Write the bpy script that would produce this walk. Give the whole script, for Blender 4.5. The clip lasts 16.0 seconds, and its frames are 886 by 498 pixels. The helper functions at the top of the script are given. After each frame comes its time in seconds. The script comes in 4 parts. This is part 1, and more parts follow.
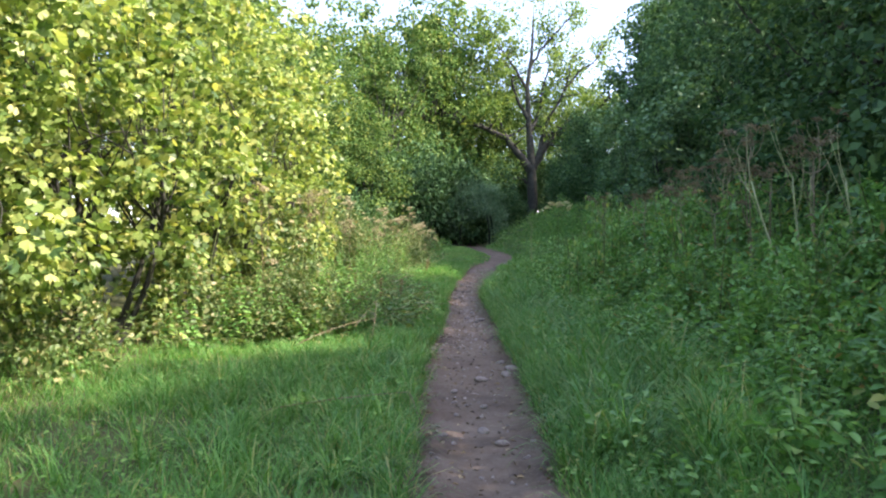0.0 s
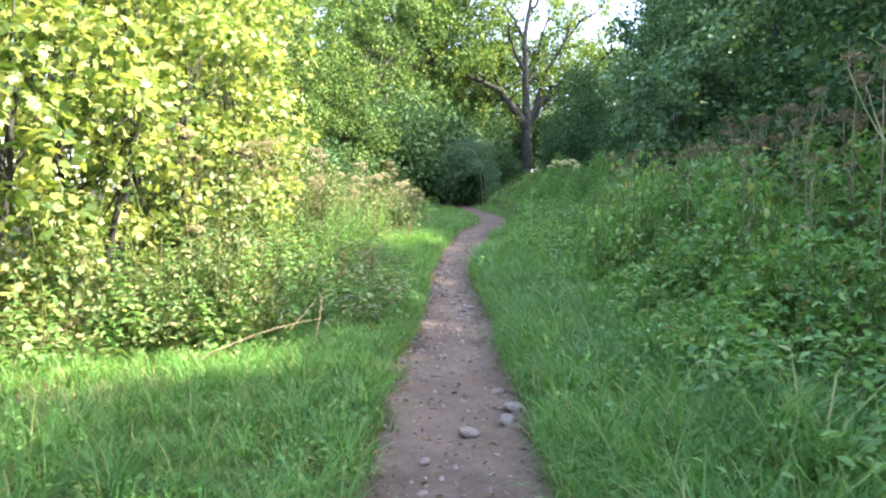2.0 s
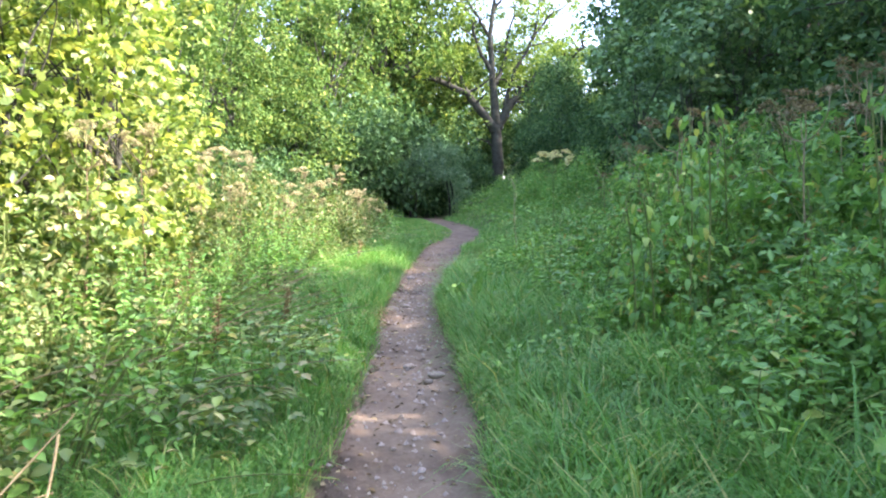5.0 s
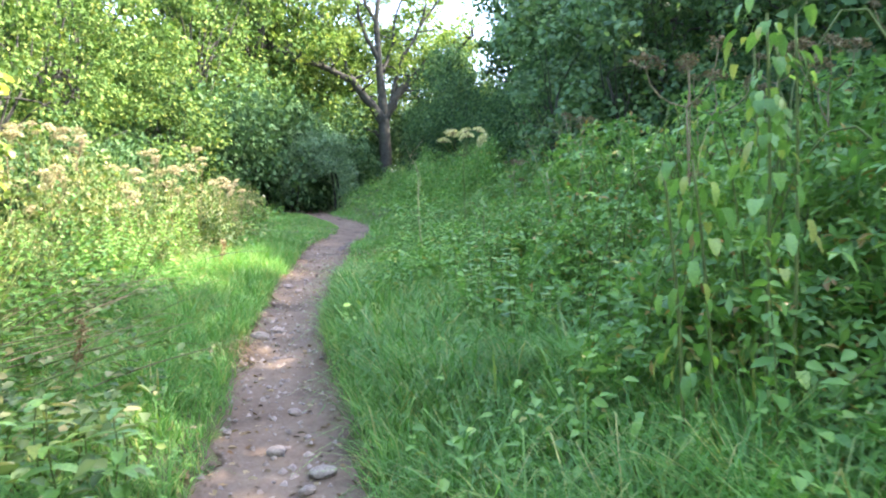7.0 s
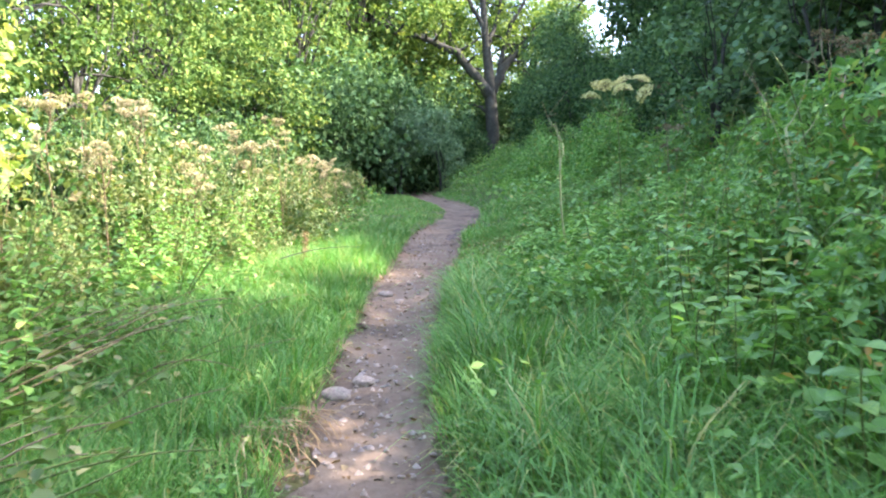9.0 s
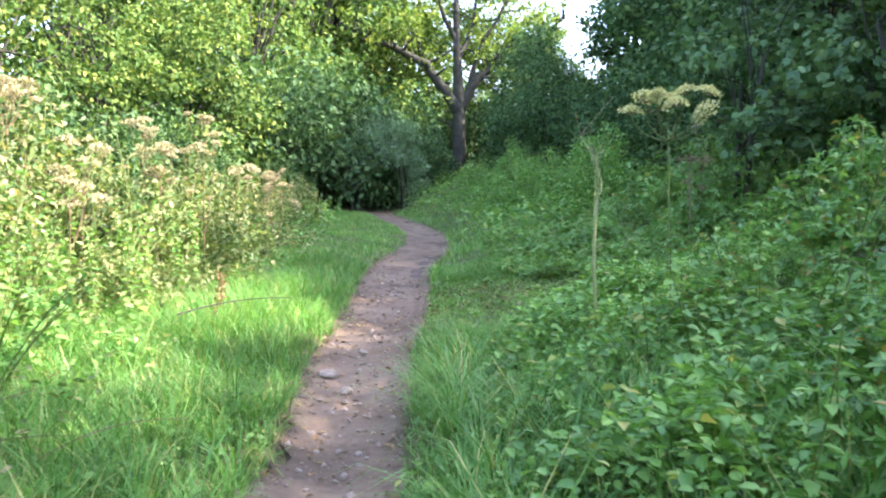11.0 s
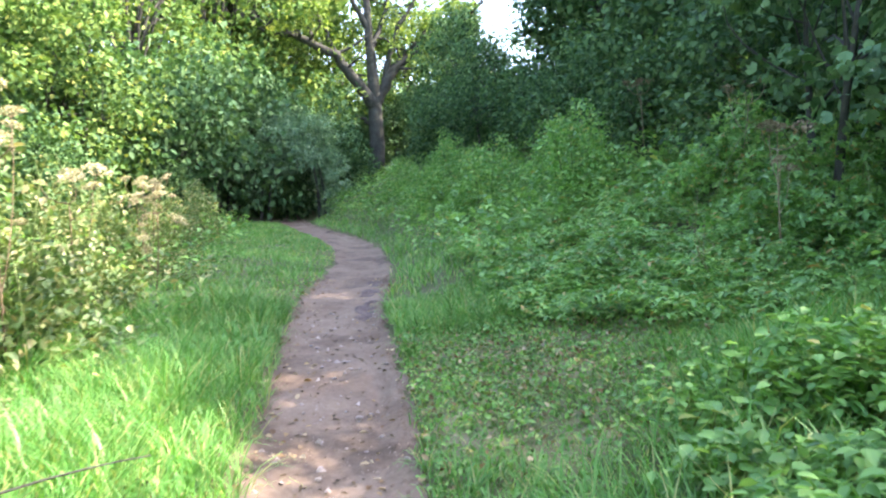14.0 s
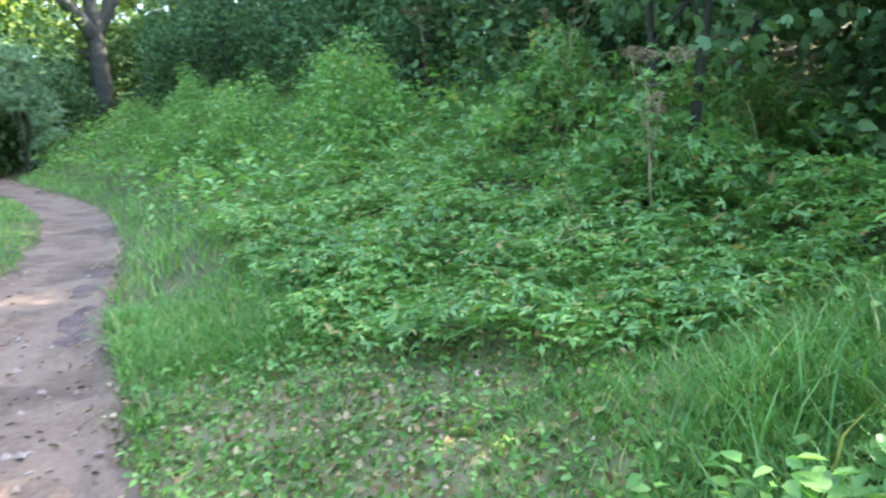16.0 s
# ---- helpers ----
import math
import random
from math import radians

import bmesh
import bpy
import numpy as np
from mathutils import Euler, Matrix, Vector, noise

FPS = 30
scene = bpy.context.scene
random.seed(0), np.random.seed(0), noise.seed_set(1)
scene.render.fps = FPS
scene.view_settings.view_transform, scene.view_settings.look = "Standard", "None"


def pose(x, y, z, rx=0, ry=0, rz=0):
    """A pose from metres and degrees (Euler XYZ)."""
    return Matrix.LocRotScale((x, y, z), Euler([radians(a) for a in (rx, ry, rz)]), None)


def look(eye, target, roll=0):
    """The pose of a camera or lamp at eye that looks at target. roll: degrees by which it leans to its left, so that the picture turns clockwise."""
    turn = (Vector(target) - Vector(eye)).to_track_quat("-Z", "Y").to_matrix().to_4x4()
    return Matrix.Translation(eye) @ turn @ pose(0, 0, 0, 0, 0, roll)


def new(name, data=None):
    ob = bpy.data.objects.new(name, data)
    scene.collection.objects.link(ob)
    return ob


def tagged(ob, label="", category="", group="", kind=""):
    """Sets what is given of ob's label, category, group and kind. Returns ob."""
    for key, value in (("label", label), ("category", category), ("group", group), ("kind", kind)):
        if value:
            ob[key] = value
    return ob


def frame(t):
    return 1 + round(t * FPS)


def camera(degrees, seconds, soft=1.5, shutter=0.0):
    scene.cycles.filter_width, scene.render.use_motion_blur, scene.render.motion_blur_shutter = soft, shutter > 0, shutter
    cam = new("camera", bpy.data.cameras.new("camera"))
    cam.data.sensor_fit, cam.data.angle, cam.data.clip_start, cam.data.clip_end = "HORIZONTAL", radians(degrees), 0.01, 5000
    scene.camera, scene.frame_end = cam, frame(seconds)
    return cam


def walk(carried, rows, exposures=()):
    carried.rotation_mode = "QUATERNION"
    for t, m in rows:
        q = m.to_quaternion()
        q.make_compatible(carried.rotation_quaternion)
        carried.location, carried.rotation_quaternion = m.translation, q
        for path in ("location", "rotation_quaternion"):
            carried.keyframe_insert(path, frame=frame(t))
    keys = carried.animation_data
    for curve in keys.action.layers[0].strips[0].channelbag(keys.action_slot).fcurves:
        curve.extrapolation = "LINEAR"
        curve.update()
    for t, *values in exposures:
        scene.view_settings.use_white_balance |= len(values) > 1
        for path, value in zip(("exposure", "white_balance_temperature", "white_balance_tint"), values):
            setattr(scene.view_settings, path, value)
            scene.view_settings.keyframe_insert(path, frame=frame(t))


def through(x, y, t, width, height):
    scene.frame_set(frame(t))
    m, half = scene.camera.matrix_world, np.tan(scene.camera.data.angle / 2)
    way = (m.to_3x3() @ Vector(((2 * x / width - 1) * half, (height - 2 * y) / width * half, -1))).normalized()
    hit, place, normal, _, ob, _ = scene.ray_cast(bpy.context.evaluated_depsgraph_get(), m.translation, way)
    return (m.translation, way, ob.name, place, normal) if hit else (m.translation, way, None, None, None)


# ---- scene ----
cam = camera(63.3, 16.0, soft=2.1, shutter=0.25)
PATH = [
    (0, (-0.008, -0.021, 1.513), (-0.02, 1.979, 1.522), -0.4),
    (0.5, (0.036, 0.71, 1.576), (0.0, 2.709, 1.562), 0.3),
    (1, (0.036, 1.557, 1.55), (0.16, 3.552, 1.502), 2.4),
    (1.5, (0.114, 2.181, 1.636), (0.283, 4.171, 1.542), -0.7),
    (2, (0.106, 2.908, 1.679), (0.124, 4.905, 1.569), 0.9),
    (2.5, (0.235, 3.555, 1.714), (0.487, 5.538, 1.667), -2.6),
    (3, (0.251, 4.296, 1.702), (0.457, 6.284, 1.758), 0.7),
    (3.5, (0.335, 4.975, 1.696), (0.545, 6.964, 1.717), -1.9),
    (3.7, (0.361, 5.292, 1.754), (0.454, 7.29, 1.75), -1.6),
    (5.8, (0.379, 7.886, 1.551), (0.494, 9.88, 1.445), -0.8),
    (6, (0.369, 8.165, 1.594), (0.579, 10.151, 1.48), 1.3),
    (6.5, (0.379, 8.823, 1.604), (0.869, 10.761, 1.532), 1.6),
    (7, (0.49, 9.507, 1.595), (0.9, 11.462, 1.501), -1.6),
    (7.5, (0.556, 10.194, 1.603), (0.871, 12.166, 1.504), 0.5),
    (8, (0.611, 10.906, 1.655), (0.734, 12.899, 1.541), -3.4),
    (8.5, (0.556, 11.603, 1.661), (0.573, 13.599, 1.539), 1.7),
    (9, (0.579, 12.345, 1.658), (0.703, 14.336, 1.517), -2.4),
    (9.5, (0.568, 12.951, 1.739), (0.695, 14.942, 1.59), 0.3),
    (9.7, (0.524, 13.231, 1.76), (0.747, 15.214, 1.641), 2.5),
    (11.8, (0.617, 15.776, 1.92), (0.835, 17.762, 1.827), 0.0),
    (12, (0.562, 16.019, 1.893), (0.685, 18.013, 1.807), -0.4),
    (12.5, (0.503, 16.703, 1.878), (0.656, 18.696, 1.819), -2.9),
    (13, (0.436, 17.334, 1.919), (0.495, 19.332, 1.855), -3.7),
    (13.5, (0.495, 17.951, 1.915), (0.86, 19.91, 1.751), -1.7),
    (14, (0.561, 18.544, 1.983), (1.045, 20.482, 1.885), -1.9),
    (14.5, (0.639, 19.127, 1.975), (1.314, 21.01, 1.939), -0.5),
    (15, (0.797, 19.689, 2.045), (1.547, 21.536, 1.888), -2.6),
    (15.5, (0.917, 20.254, 2.036), (1.743, 22.059, 1.79), -0.9),
    (16, (1.131, 20.727, 2.108), (2.21, 22.388, 1.83), -3.0),
]
EXPOSURES = [(0, 2.36, 6650, 25), (1.2, 2.97, 6650, 25), (3.2, 3.24, 6650, 25), (6, 3.26, 6650, 23), (7, 3.5, 6650, 22), (9, 3.4, 6650, 24), (12, 3.33, 6650, 25), (13, 3.27, 6650, 25), (14.2, 3.6, 6650, 23), (15.5, 3.87, 6600, 20), (16, 3.93, 6600, 18)]
walk(cam, [(t, look(eye, target, roll)) for t, eye, target, roll in PATH], EXPOSURES)

# ---- light ----
SUN_FROM = Vector((0.93, -0.22, 0.84)).normalized()
world = bpy.data.worlds.new("daylight")
scene.world = world
world.use_nodes = True
sky = world.node_tree.nodes.new("ShaderNodeTexSky")
sky.sky_type, sky.sun_disc = "NISHITA", False
sky.sun_elevation = math.asin(SUN_FROM.z)
sky.sun_rotation = math.atan2(SUN_FROM.x, SUN_FROM.y)
sky.air_density, sky.dust_density, sky.ozone_density = 1.0, 1.6, 1.0
world.node_tree.links.new(sky.outputs[0], world.node_tree.nodes["Background"].inputs[0])
world.node_tree.nodes["Background"].inputs[1].default_value = 0.15
sun = new("sun", bpy.data.lights.new("sun", "SUN"))
sun.data.energy, sun.data.angle, sun.data.color = 2.9, radians(0.6), (1.0, 0.93, 0.8)
sun.matrix_world = look(SUN_FROM * 60, (0, 0, 0))

rng = np.random.default_rng(7)


# ---- materials ----
def nodes_of(name):
    m = bpy.data.materials.new(name)
    m.use_nodes = True
    t = m.node_tree
    return m, t, t.nodes["Principled BSDF"], t.nodes["Material Output"]


def ramp(t, stops):
    r = t.nodes.new("ShaderNodeValToRGB")
    e = r.color_ramp.elements
    while len(e) < len(stops):
        e.new(0.5)
    for k, (p, c) in zip(e, stops):
        k.position, k.color = p, (*c, 1)
    return r


def noise_node(t, scale, detail=4.0, rough=0.6, coords="Object"):
    c = t.nodes.new("ShaderNodeTexCoord")
    n = t.nodes.new("ShaderNodeTexNoise")
    n.inputs["Scale"].default_value, n.inputs["Detail"].default_value, n.inputs["Roughness"].default_value = scale, detail, rough
    t.links.new(c.outputs[coords], n.inputs["Vector"])
    return n


def leaf_material(name, stops, through=0.35, rough=0.5, patch=0.6, gloss=0.35, single=False):
    """Leaves: a tone for each leaf, mottled in patches, with light passing through."""
    m, t, b, out = nodes_of(name)
    g = t.nodes.new("ShaderNodeNewGeometry")
    r = ramp(t, stops)
    t.links.new((t.nodes.new("ShaderNodeObjectInfo") if single else g).outputs["Random" if single else "Random Per Island"], r.inputs[0])
    n = noise_node(t, patch, 3)
    mix = t.nodes.new("ShaderNodeMixRGB")
    mix.blend_type, mix.inputs[0].default_value = "MULTIPLY", 1.0
    shade = ramp(t, [(0.3, (0.7, 0.75, 0.7)), (0.7, (1.2, 1.15, 1.05))])
    t.links.new(n.outputs[0], shade.inputs[0])
    t.links.new(r.outputs[0], mix.inputs[1])
    t.links.new(shade.outputs[0], mix.inputs[2])
    t.links.new(mix.outputs[0], b.inputs["Base Color"])
    b.inputs["Roughness"].default_value = rough
    b.inputs["Specular IOR Level"].default_value = gloss
    tr = t.nodes.new("ShaderNodeBsdfTranslucent")
    warm = t.nodes.new("ShaderNodeMixRGB")
    warm.blend_type, warm.inputs[0].default_value, warm.inputs[2].default_value = "MULTIPLY", 1.0, (1.55, 1.6, 0.85, 1)
    t.links.new(mix.outputs[0], warm.inputs[1])
    t.links.new(warm.outputs[0], tr.inputs[0])
    s = t.nodes.new("ShaderNodeMixShader")
    s.inputs[0].default_value = through
    t.links.new(b.outputs[0], s.inputs[1])
    t.links.new(tr.outputs[0], s.inputs[2])
    t.links.new(s.outputs[0], out.inputs[0])
    return m


def rough_material(name, stops, scale, bump=0.4, rough=0.9, fine=40.0, dist=0.02, damp_dark=0.8):
    """Earth, bark and stone: two scales of noise in colour and relief."""
    m, t, b, out = nodes_of(name)
    n1, n2 = noise_node(t, scale, 6), noise_node(t, fine, 5, 0.7)
    add = t.nodes.new("ShaderNodeMath")
    add.operation = "MULTIPLY_ADD"
    add.inputs[1].default_value = 0.45
    t.links.new(n2.outputs[0], add.inputs[0])
    sc = t.nodes.new("ShaderNodeMath")
    sc.operation, sc.inputs[1].default_value = "MULTIPLY", 0.55
    t.links.new(n1.outputs[0], sc.inputs[0])
    t.links.new(sc.outputs[0], add.inputs[2])
    r = ramp(t, stops)
    t.links.new(add.outputs[0], r.inputs[0])
    stain = t.nodes.new("ShaderNodeMixRGB")
    stain.blend_type, stain.inputs[0].default_value = "MULTIPLY", 1.0
    damp = ramp(t, [(0.36, (damp_dark,) * 3), (0.5, (1.0, 1.0, 1.0))])
    t.links.new(noise_node(t, scale * 0.6, 5, 0.65).outputs[0], damp.inputs[0])
    t.links.new(r.outputs[0], stain.inputs[1])
    t.links.new(damp.outputs[0], stain.inputs[2])
    t.links.new(stain.outputs[0], b.inputs["Base Color"])
    b.inputs["Roughness"].default_value = rough
    b.inputs["Specular IOR Level"].default_value = 0.2
    bp = t.nodes.new("ShaderNodeBump")
    bp.inputs["Strength"].default_value, bp.inputs["Distance"].default_value = bump, dist
    t.links.new(add.outputs[0], bp.inputs["Height"])
    t.links.new(bp.outputs[0], b.inputs["Normal"])
    return m


M_SOIL = rough_material("soil_litter", [(0.3, (0.04, 0.06, 0.02)), (0.5, (0.08, 0.09, 0.035)), (0.7, (0.14, 0.12, 0.06))], 1.5, 0.6)
M_PATH = rough_material("trodden_earth", [(0.3, (0.072, 0.048, 0.032)), (0.46, (0.143, 0.104, 0.072)), (0.6, (0.195, 0.148, 0.106)), (0.75, (0.3, 0.243, 0.184))], 1.3, 0.8, fine=22.0, damp_dark=0.5)
M_STONE = rough_material("pale_stone", [(0.3, (0.15, 0.12, 0.095)), (0.5, (0.28, 0.235, 0.195)), (0.7, (0.46, 0.405, 0.355))], 9.0, 0.7, 0.85, 50.0, 0.012)
M_BARK = rough_material("grey_bark", [(0.3, (0.022, 0.023, 0.018)), (0.55, (0.056, 0.058, 0.047)), (0.75, (0.11, 0.112, 0.094))], 3.0, 0.9, 0.9, 14.0, 0.05)
M_TWIG = rough_material("brown_twig", [(0.3, (0.07, 0.05, 0.03)), (0.7, (0.2, 0.15, 0.09))], 8.0, 0.3)
M_STRAW = rough_material("dry_stalk", [(0.3, (0.15, 0.12, 0.06)), (0.7, (0.34, 0.29, 0.18))], 10.0, 0.2, 0.7)
M_PALESTEM = rough_material("pale_stalk", [(0.3, (0.26, 0.3, 0.12)), (0.7, (0.42, 0.43, 0.22))], 10.0, 0.2, 0.6)
M_STEM = rough_material("green_stem", [(0.3, (0.07, 0.11, 0.03)), (0.7, (0.17, 0.22, 0.07))], 10.0, 0.2, 0.6)
M_GRASS = leaf_material("grass_blade", [(0.0, (0.05, 0.165, 0.03)), (0.45, (0.095, 0.265, 0.06)), (0.85, (0.165, 0.34, 0.09)), (0.97, (0.36, 0.36, 0.15))], 0.34, 0.42, 0.7, 0.28)
M_HERB = leaf_material("herb_leaf", [(0.0, (0.07, 0.19, 0.05)), (0.5, (0.145, 0.32, 0.085)), (0.95, (0.23, 0.41, 0.12)), (1.0, (0.38, 0.36, 0.12))], 0.34, 0.45, 0.8, 0.3)
M_BRAMBLE = leaf_material("bramble_leaf", [(0.0, (0.07, 0.19, 0.05)), (0.6, (0.15, 0.33, 0.09)), (0.93, (0.25, 0.43, 0.13)), (0.98, (0.38, 0.24, 0.09))], 0.32, 0.42, 1.0, 0.4)
M_MAPLE = leaf_material("maple_leaf", [(0.0, (0.05, 0.11, 0.03)), (0.4, (0.19, 0.28, 0.07)), (0.8, (0.35, 0.43, 0.14)), (0.99, (0.46, 0.46, 0.14))], 0.36, 0.42, 0.6)
# Leaf colour darkened to stand in for shade on bank trees and thickets.
M_SHADETREE = leaf_material("shaded_tree_leaf", [(0.0, (0.0249, 0.0678, 0.0294)), (0.6, (0.0621, 0.138, 0.0565)), (0.95, (0.124, 0.22, 0.0927))], 0.24, 0.6, 0.35, 0.12)
M_MIDTREE = leaf_material("wood_tree_leaf", [(0.0, (0.035, 0.085, 0.024)), (0.5, (0.08, 0.155, 0.042)), (0.9, (0.16, 0.24, 0.07)), (1.0, (0.28, 0.31, 0.09))], 0.24, 0.65, 0.3, 0.08)
M_WILLOW = leaf_material("willow_leaf", [(0.0, (0.066, 0.143, 0.0825)), (0.5, (0.143, 0.264, 0.154)), (0.95, (0.242, 0.374, 0.22))], 0.28, 0.45, 0.5)
M_OAK = leaf_material("oak_leaf", [(0.0, (0.054, 0.108, 0.027)), (0.5, (0.115, 0.196, 0.0473)), (0.9, (0.23, 0.311, 0.081))], 0.36, 0.6, 0.4, 0.12)
M_SEED = leaf_material("seed_head", [(0.0, (0.25, 0.21, 0.13)), (0.5, (0.38, 0.345, 0.23)), (1.0, (0.52, 0.49, 0.35))], 0.2, 0.7, 2.0, 0.1)
M_SEEDY = leaf_material("cream_seed_head", [(0.0, (0.42, 0.41, 0.2)), (0.5, (0.6, 0.58, 0.34)), (1.0, (0.76, 0.74, 0.52))], 0.25, 0.7, 2.0, 0.1)
# Dead brown seed heads, coloured darker than M_SEED to stand in for shade.
M_SEEDSHADE = leaf_material("dead_seed_head_shaded", [(0.0, (0.12, 0.09, 0.06)), (0.5, (0.22, 0.17, 0.11)), (1.0, (0.34, 0.28, 0.18))], 0.15, 0.7, 2.0, 0.1)
M_SUNWEED = leaf_material("sunny_weed_leaf", [(0.0, (0.0528, 0.106, 0.0308)), (0.4, (0.0968, 0.167, 0.0484)), (0.8, (0.176, 0.233, 0.088)), (0.97, (0.334, 0.299, 0.158))], 0.3, 0.45, 0.8)
M_SYCAMORE = leaf_material("sycamore_leaf", [(0.0, (0.05, 0.12, 0.055)), (0.5, (0.1, 0.21, 0.095)), (0.95, (0.18, 0.3, 0.14))], 0.25, 0.5, 0.8, 0.25)
M_WORN = rough_material("worn_turf", [(0.3, (0.06, 0.085, 0.03)), (0.48, (0.125, 0.13, 0.055)), (0.6, (0.19, 0.16, 0.095)), (0.75, (0.27, 0.21, 0.15))], 2.2, 0.7, fine=18.0)
M_BROAD = leaf_material("broad_leaf", [(0.0, (0.08, 0.2, 0.05)), (0.5, (0.15, 0.32, 0.085)), (0.85, (0.22, 0.4, 0.11)), (0.98, (0.34, 0.38, 0.11))], 0.34, 0.38, 9.0, 0.4, True)
M_DEAD = leaf_material("dead_leaf", [(0.0, (0.12, 0.07, 0.035)), (0.5, (0.25, 0.17, 0.09)), (1.0, (0.42, 0.35, 0.24))], 0.15, 0.7, 3.0, 0.15)
M_MUD = rough_material("damp_mud", [(0.3, (0.05, 0.036, 0.03)), (0.5, (0.095, 0.07, 0.058)), (0.7, (0.17, 0.13, 0.108))], 5.0, 1.0, 0.75, 30.0, 0.03)
M_GRIT = rough_material("grit_stone", [(0.3, (0.12, 0.09, 0.07)), (0.5, (0.2, 0.155, 0.12)), (0.7, (0.34, 0.29, 0.25))], 3.0, 0.3, 0.85)


# ---- plan ----
PY = [-60, 0, 4.4, 6.2, 9.3, 12.2, 13.2, 15.1, 16.7, 18.8, 21.4, 22.9, 25.3, 27, 29.5, 32, 35, 38, 41, 45, 50, 60, 120]
PX = [0.2, 0.22, 0.24, 0.27, 0.27, 0.37, 0.42, 0.41, 0.36, 0.53, 0.7, 0.96, 1.2, 1.36, 1.9, 2.35, 2.65, 2.55, 2.2, 1.8, 1.7, 1.5, 1.0]
PW = [0.85, 0.85, 0.83, 0.98, 1.02, 0.85, 0.8, 0.75, 0.68, 0.7, 0.84, 0.93, 1.0, 1.0, 1.1, 1.0, 1.0, 1.0, 1.0, 0.95, 0.9, 0.9, 0.9]
ZY = [-400, -60, 0, 6.7, 10, 13.7, 22.4, 26, 32.7, 45, 60, 80, 150, 500]
ZZ = [-2.5, -1.5, -0.08, 0.08, 0.14, 0.27, 0.66, 0.85, 1.13, 1.75, 2.6, 3.6, 5, 6]


def soft(y, ks, vs, r=0.9):
    return sum(np.interp(np.asarray(y, float) + o * r, ks, vs) for o in (-1, -0.5, 0, 0.5, 1)) / 5


def centre(y):
    return soft(y, PY, PX)


def half(y):
    return soft(y, PY, PW) / 2


def wob(x, y, f=1.0):
    x, y = np.asarray(x, float) * f, np.asarray(y, float) * f
    return (np.sin(1.7 * x + 0.3 + 1.3 * np.sin(0.9 * y)) * np.sin(2.1 * y + 1.1) + 0.5 * np.sin(4.3 * x + 2.0 * np.sin(1.9 * y)) * np.sin(3.7 * y + 0.4 * x)
            + 0.25 * np.sin(9.1 * x + 1.7 * y) * np.sin(8.3 * y - 2.9 * x)) / 1.75


def path_z(x, y):
    d = (x - centre(y)) / half(y)
    return soft(y, ZY, ZZ) - 0.025 + 0.03 * d * d + 0.02 * wob(x, y, 2.3) + 0.012 * wob(x, y, 8.0) - 0.045 * np.exp(-((d - 0.62 - 0.1 * wob(1, y, 1.3)) / 0.13) ** 2) * np.clip(0.5 + wob(3, y, 0.7), 0, 1)


def ground_z(x, y):
    """The ground beside the path: a low verge, a bank that climbs to the right, level ground to the left."""
    x, y = np.asarray(x, float), np.asarray(y, float)
    d = x - centre(y)
    e = np.abs(d) - half(y)
    z = soft(y, ZY, ZZ) + 0.07 * np.clip(e / 0.25, -1.5, 1) + 0.03 * wob(x, y, 1.1) * np.clip(e, 0, 1) - 0.07 * np.clip(-e / 0.12, 0, 1)
    slope = np.interp(y, [0, 22, 24, 30, 40, 60, 100], [0.16, 0.16, 0.16, 0.33, 0.37, 0.33, 0.15])
    r = np.clip(d - 0.7, 0, 11)
    z = z + slope * r * np.clip(r / 0.8, 0.25, 1)
    z = z + 0.02 * np.clip(-d - 1, 0, 12)
    return z


# ---- mesh helpers ----
def mesh_np(name, V, F, material):
    V, F = np.ascontiguousarray(V, np.float32), np.ascontiguousarray(F, np.int32)
    me = bpy.data.meshes.new(name)
    me.vertices.add(len(V))
    me.vertices.foreach_set("co", V.ravel())
    me.loops.add(F.size)
    me.loops.foreach_set("vertex_index", F.ravel())
    me.polygons.add(len(F))
    me.polygons.foreach_set("loop_start", np.arange(len(F), dtype=np.int32) * F.shape[1])
    me.update(calc_edges=True)
    me.materials.append(material)
    return me


def smooth(me):
    me.polygons.foreach_set("use_smooth", np.ones(len(me.polygons), bool))
    return me


class Geo:
    """Collects triangles for one mesh."""

    def __init__(self):
        self.v, self.f, self.n = [], [], 0

    def add(self, V, F):
        V, F = np.asarray(V, float).reshape(-1, 3), np.asarray(F, int).reshape(-1, 3)
        self.v.append(V)
        self.f.append(F + self.n)
        self.n += len(V)
        return self

    def tube(self, pts, radii, sides=6):
        pts = np.asarray(pts, float)
        radii = np.broadcast_to(np.asarray(radii, float), (len(pts),)) if np.ndim(radii) == 0 or len(np.atleast_1d(radii)) == len(pts) else np.linspace(radii[0], radii[-1], len(pts))
        tan = np.gradient(pts, axis=0)
        tan /= np.linalg.norm(tan, axis=1)[:, None] + 1e-9
        ref = np.array([0.31, 0.95, 0.05]) if abs(tan[0][2]) > 0.5 else np.array([0.05, 0.1, 0.99])
        a = np.cross(tan, ref)
        a /= np.linalg.norm(a, axis=1)[:, None] + 1e-9
        b = np.cross(tan, a)
        ang = np.arange(sides) * 2 * np.pi / sides
        ring = pts[:, None] + radii[:, None, None] * (np.cos(ang)[None, :, None] * a[:, None] + np.sin(ang)[None, :, None] * b[:, None])
        F = []
        for i in range(len(pts) - 1):
            for j in range(sides):
                p, q = i * sides + j, i * sides + (j + 1) % sides
                F += [(p, q, q + sides), (p, q + sides, p + sides)]
        k = (len(pts) - 1) * sides
        F += [(k, k + j, k + j + 1) for j in range(1, sides - 1)]
        return self.add(ring.reshape(-1, 3), F)

    def build(self, name, material, shade=False):
        me = mesh_np(name, np.concatenate(self.v), np.concatenate(self.f), material)
        return smooth(me) if shade else me


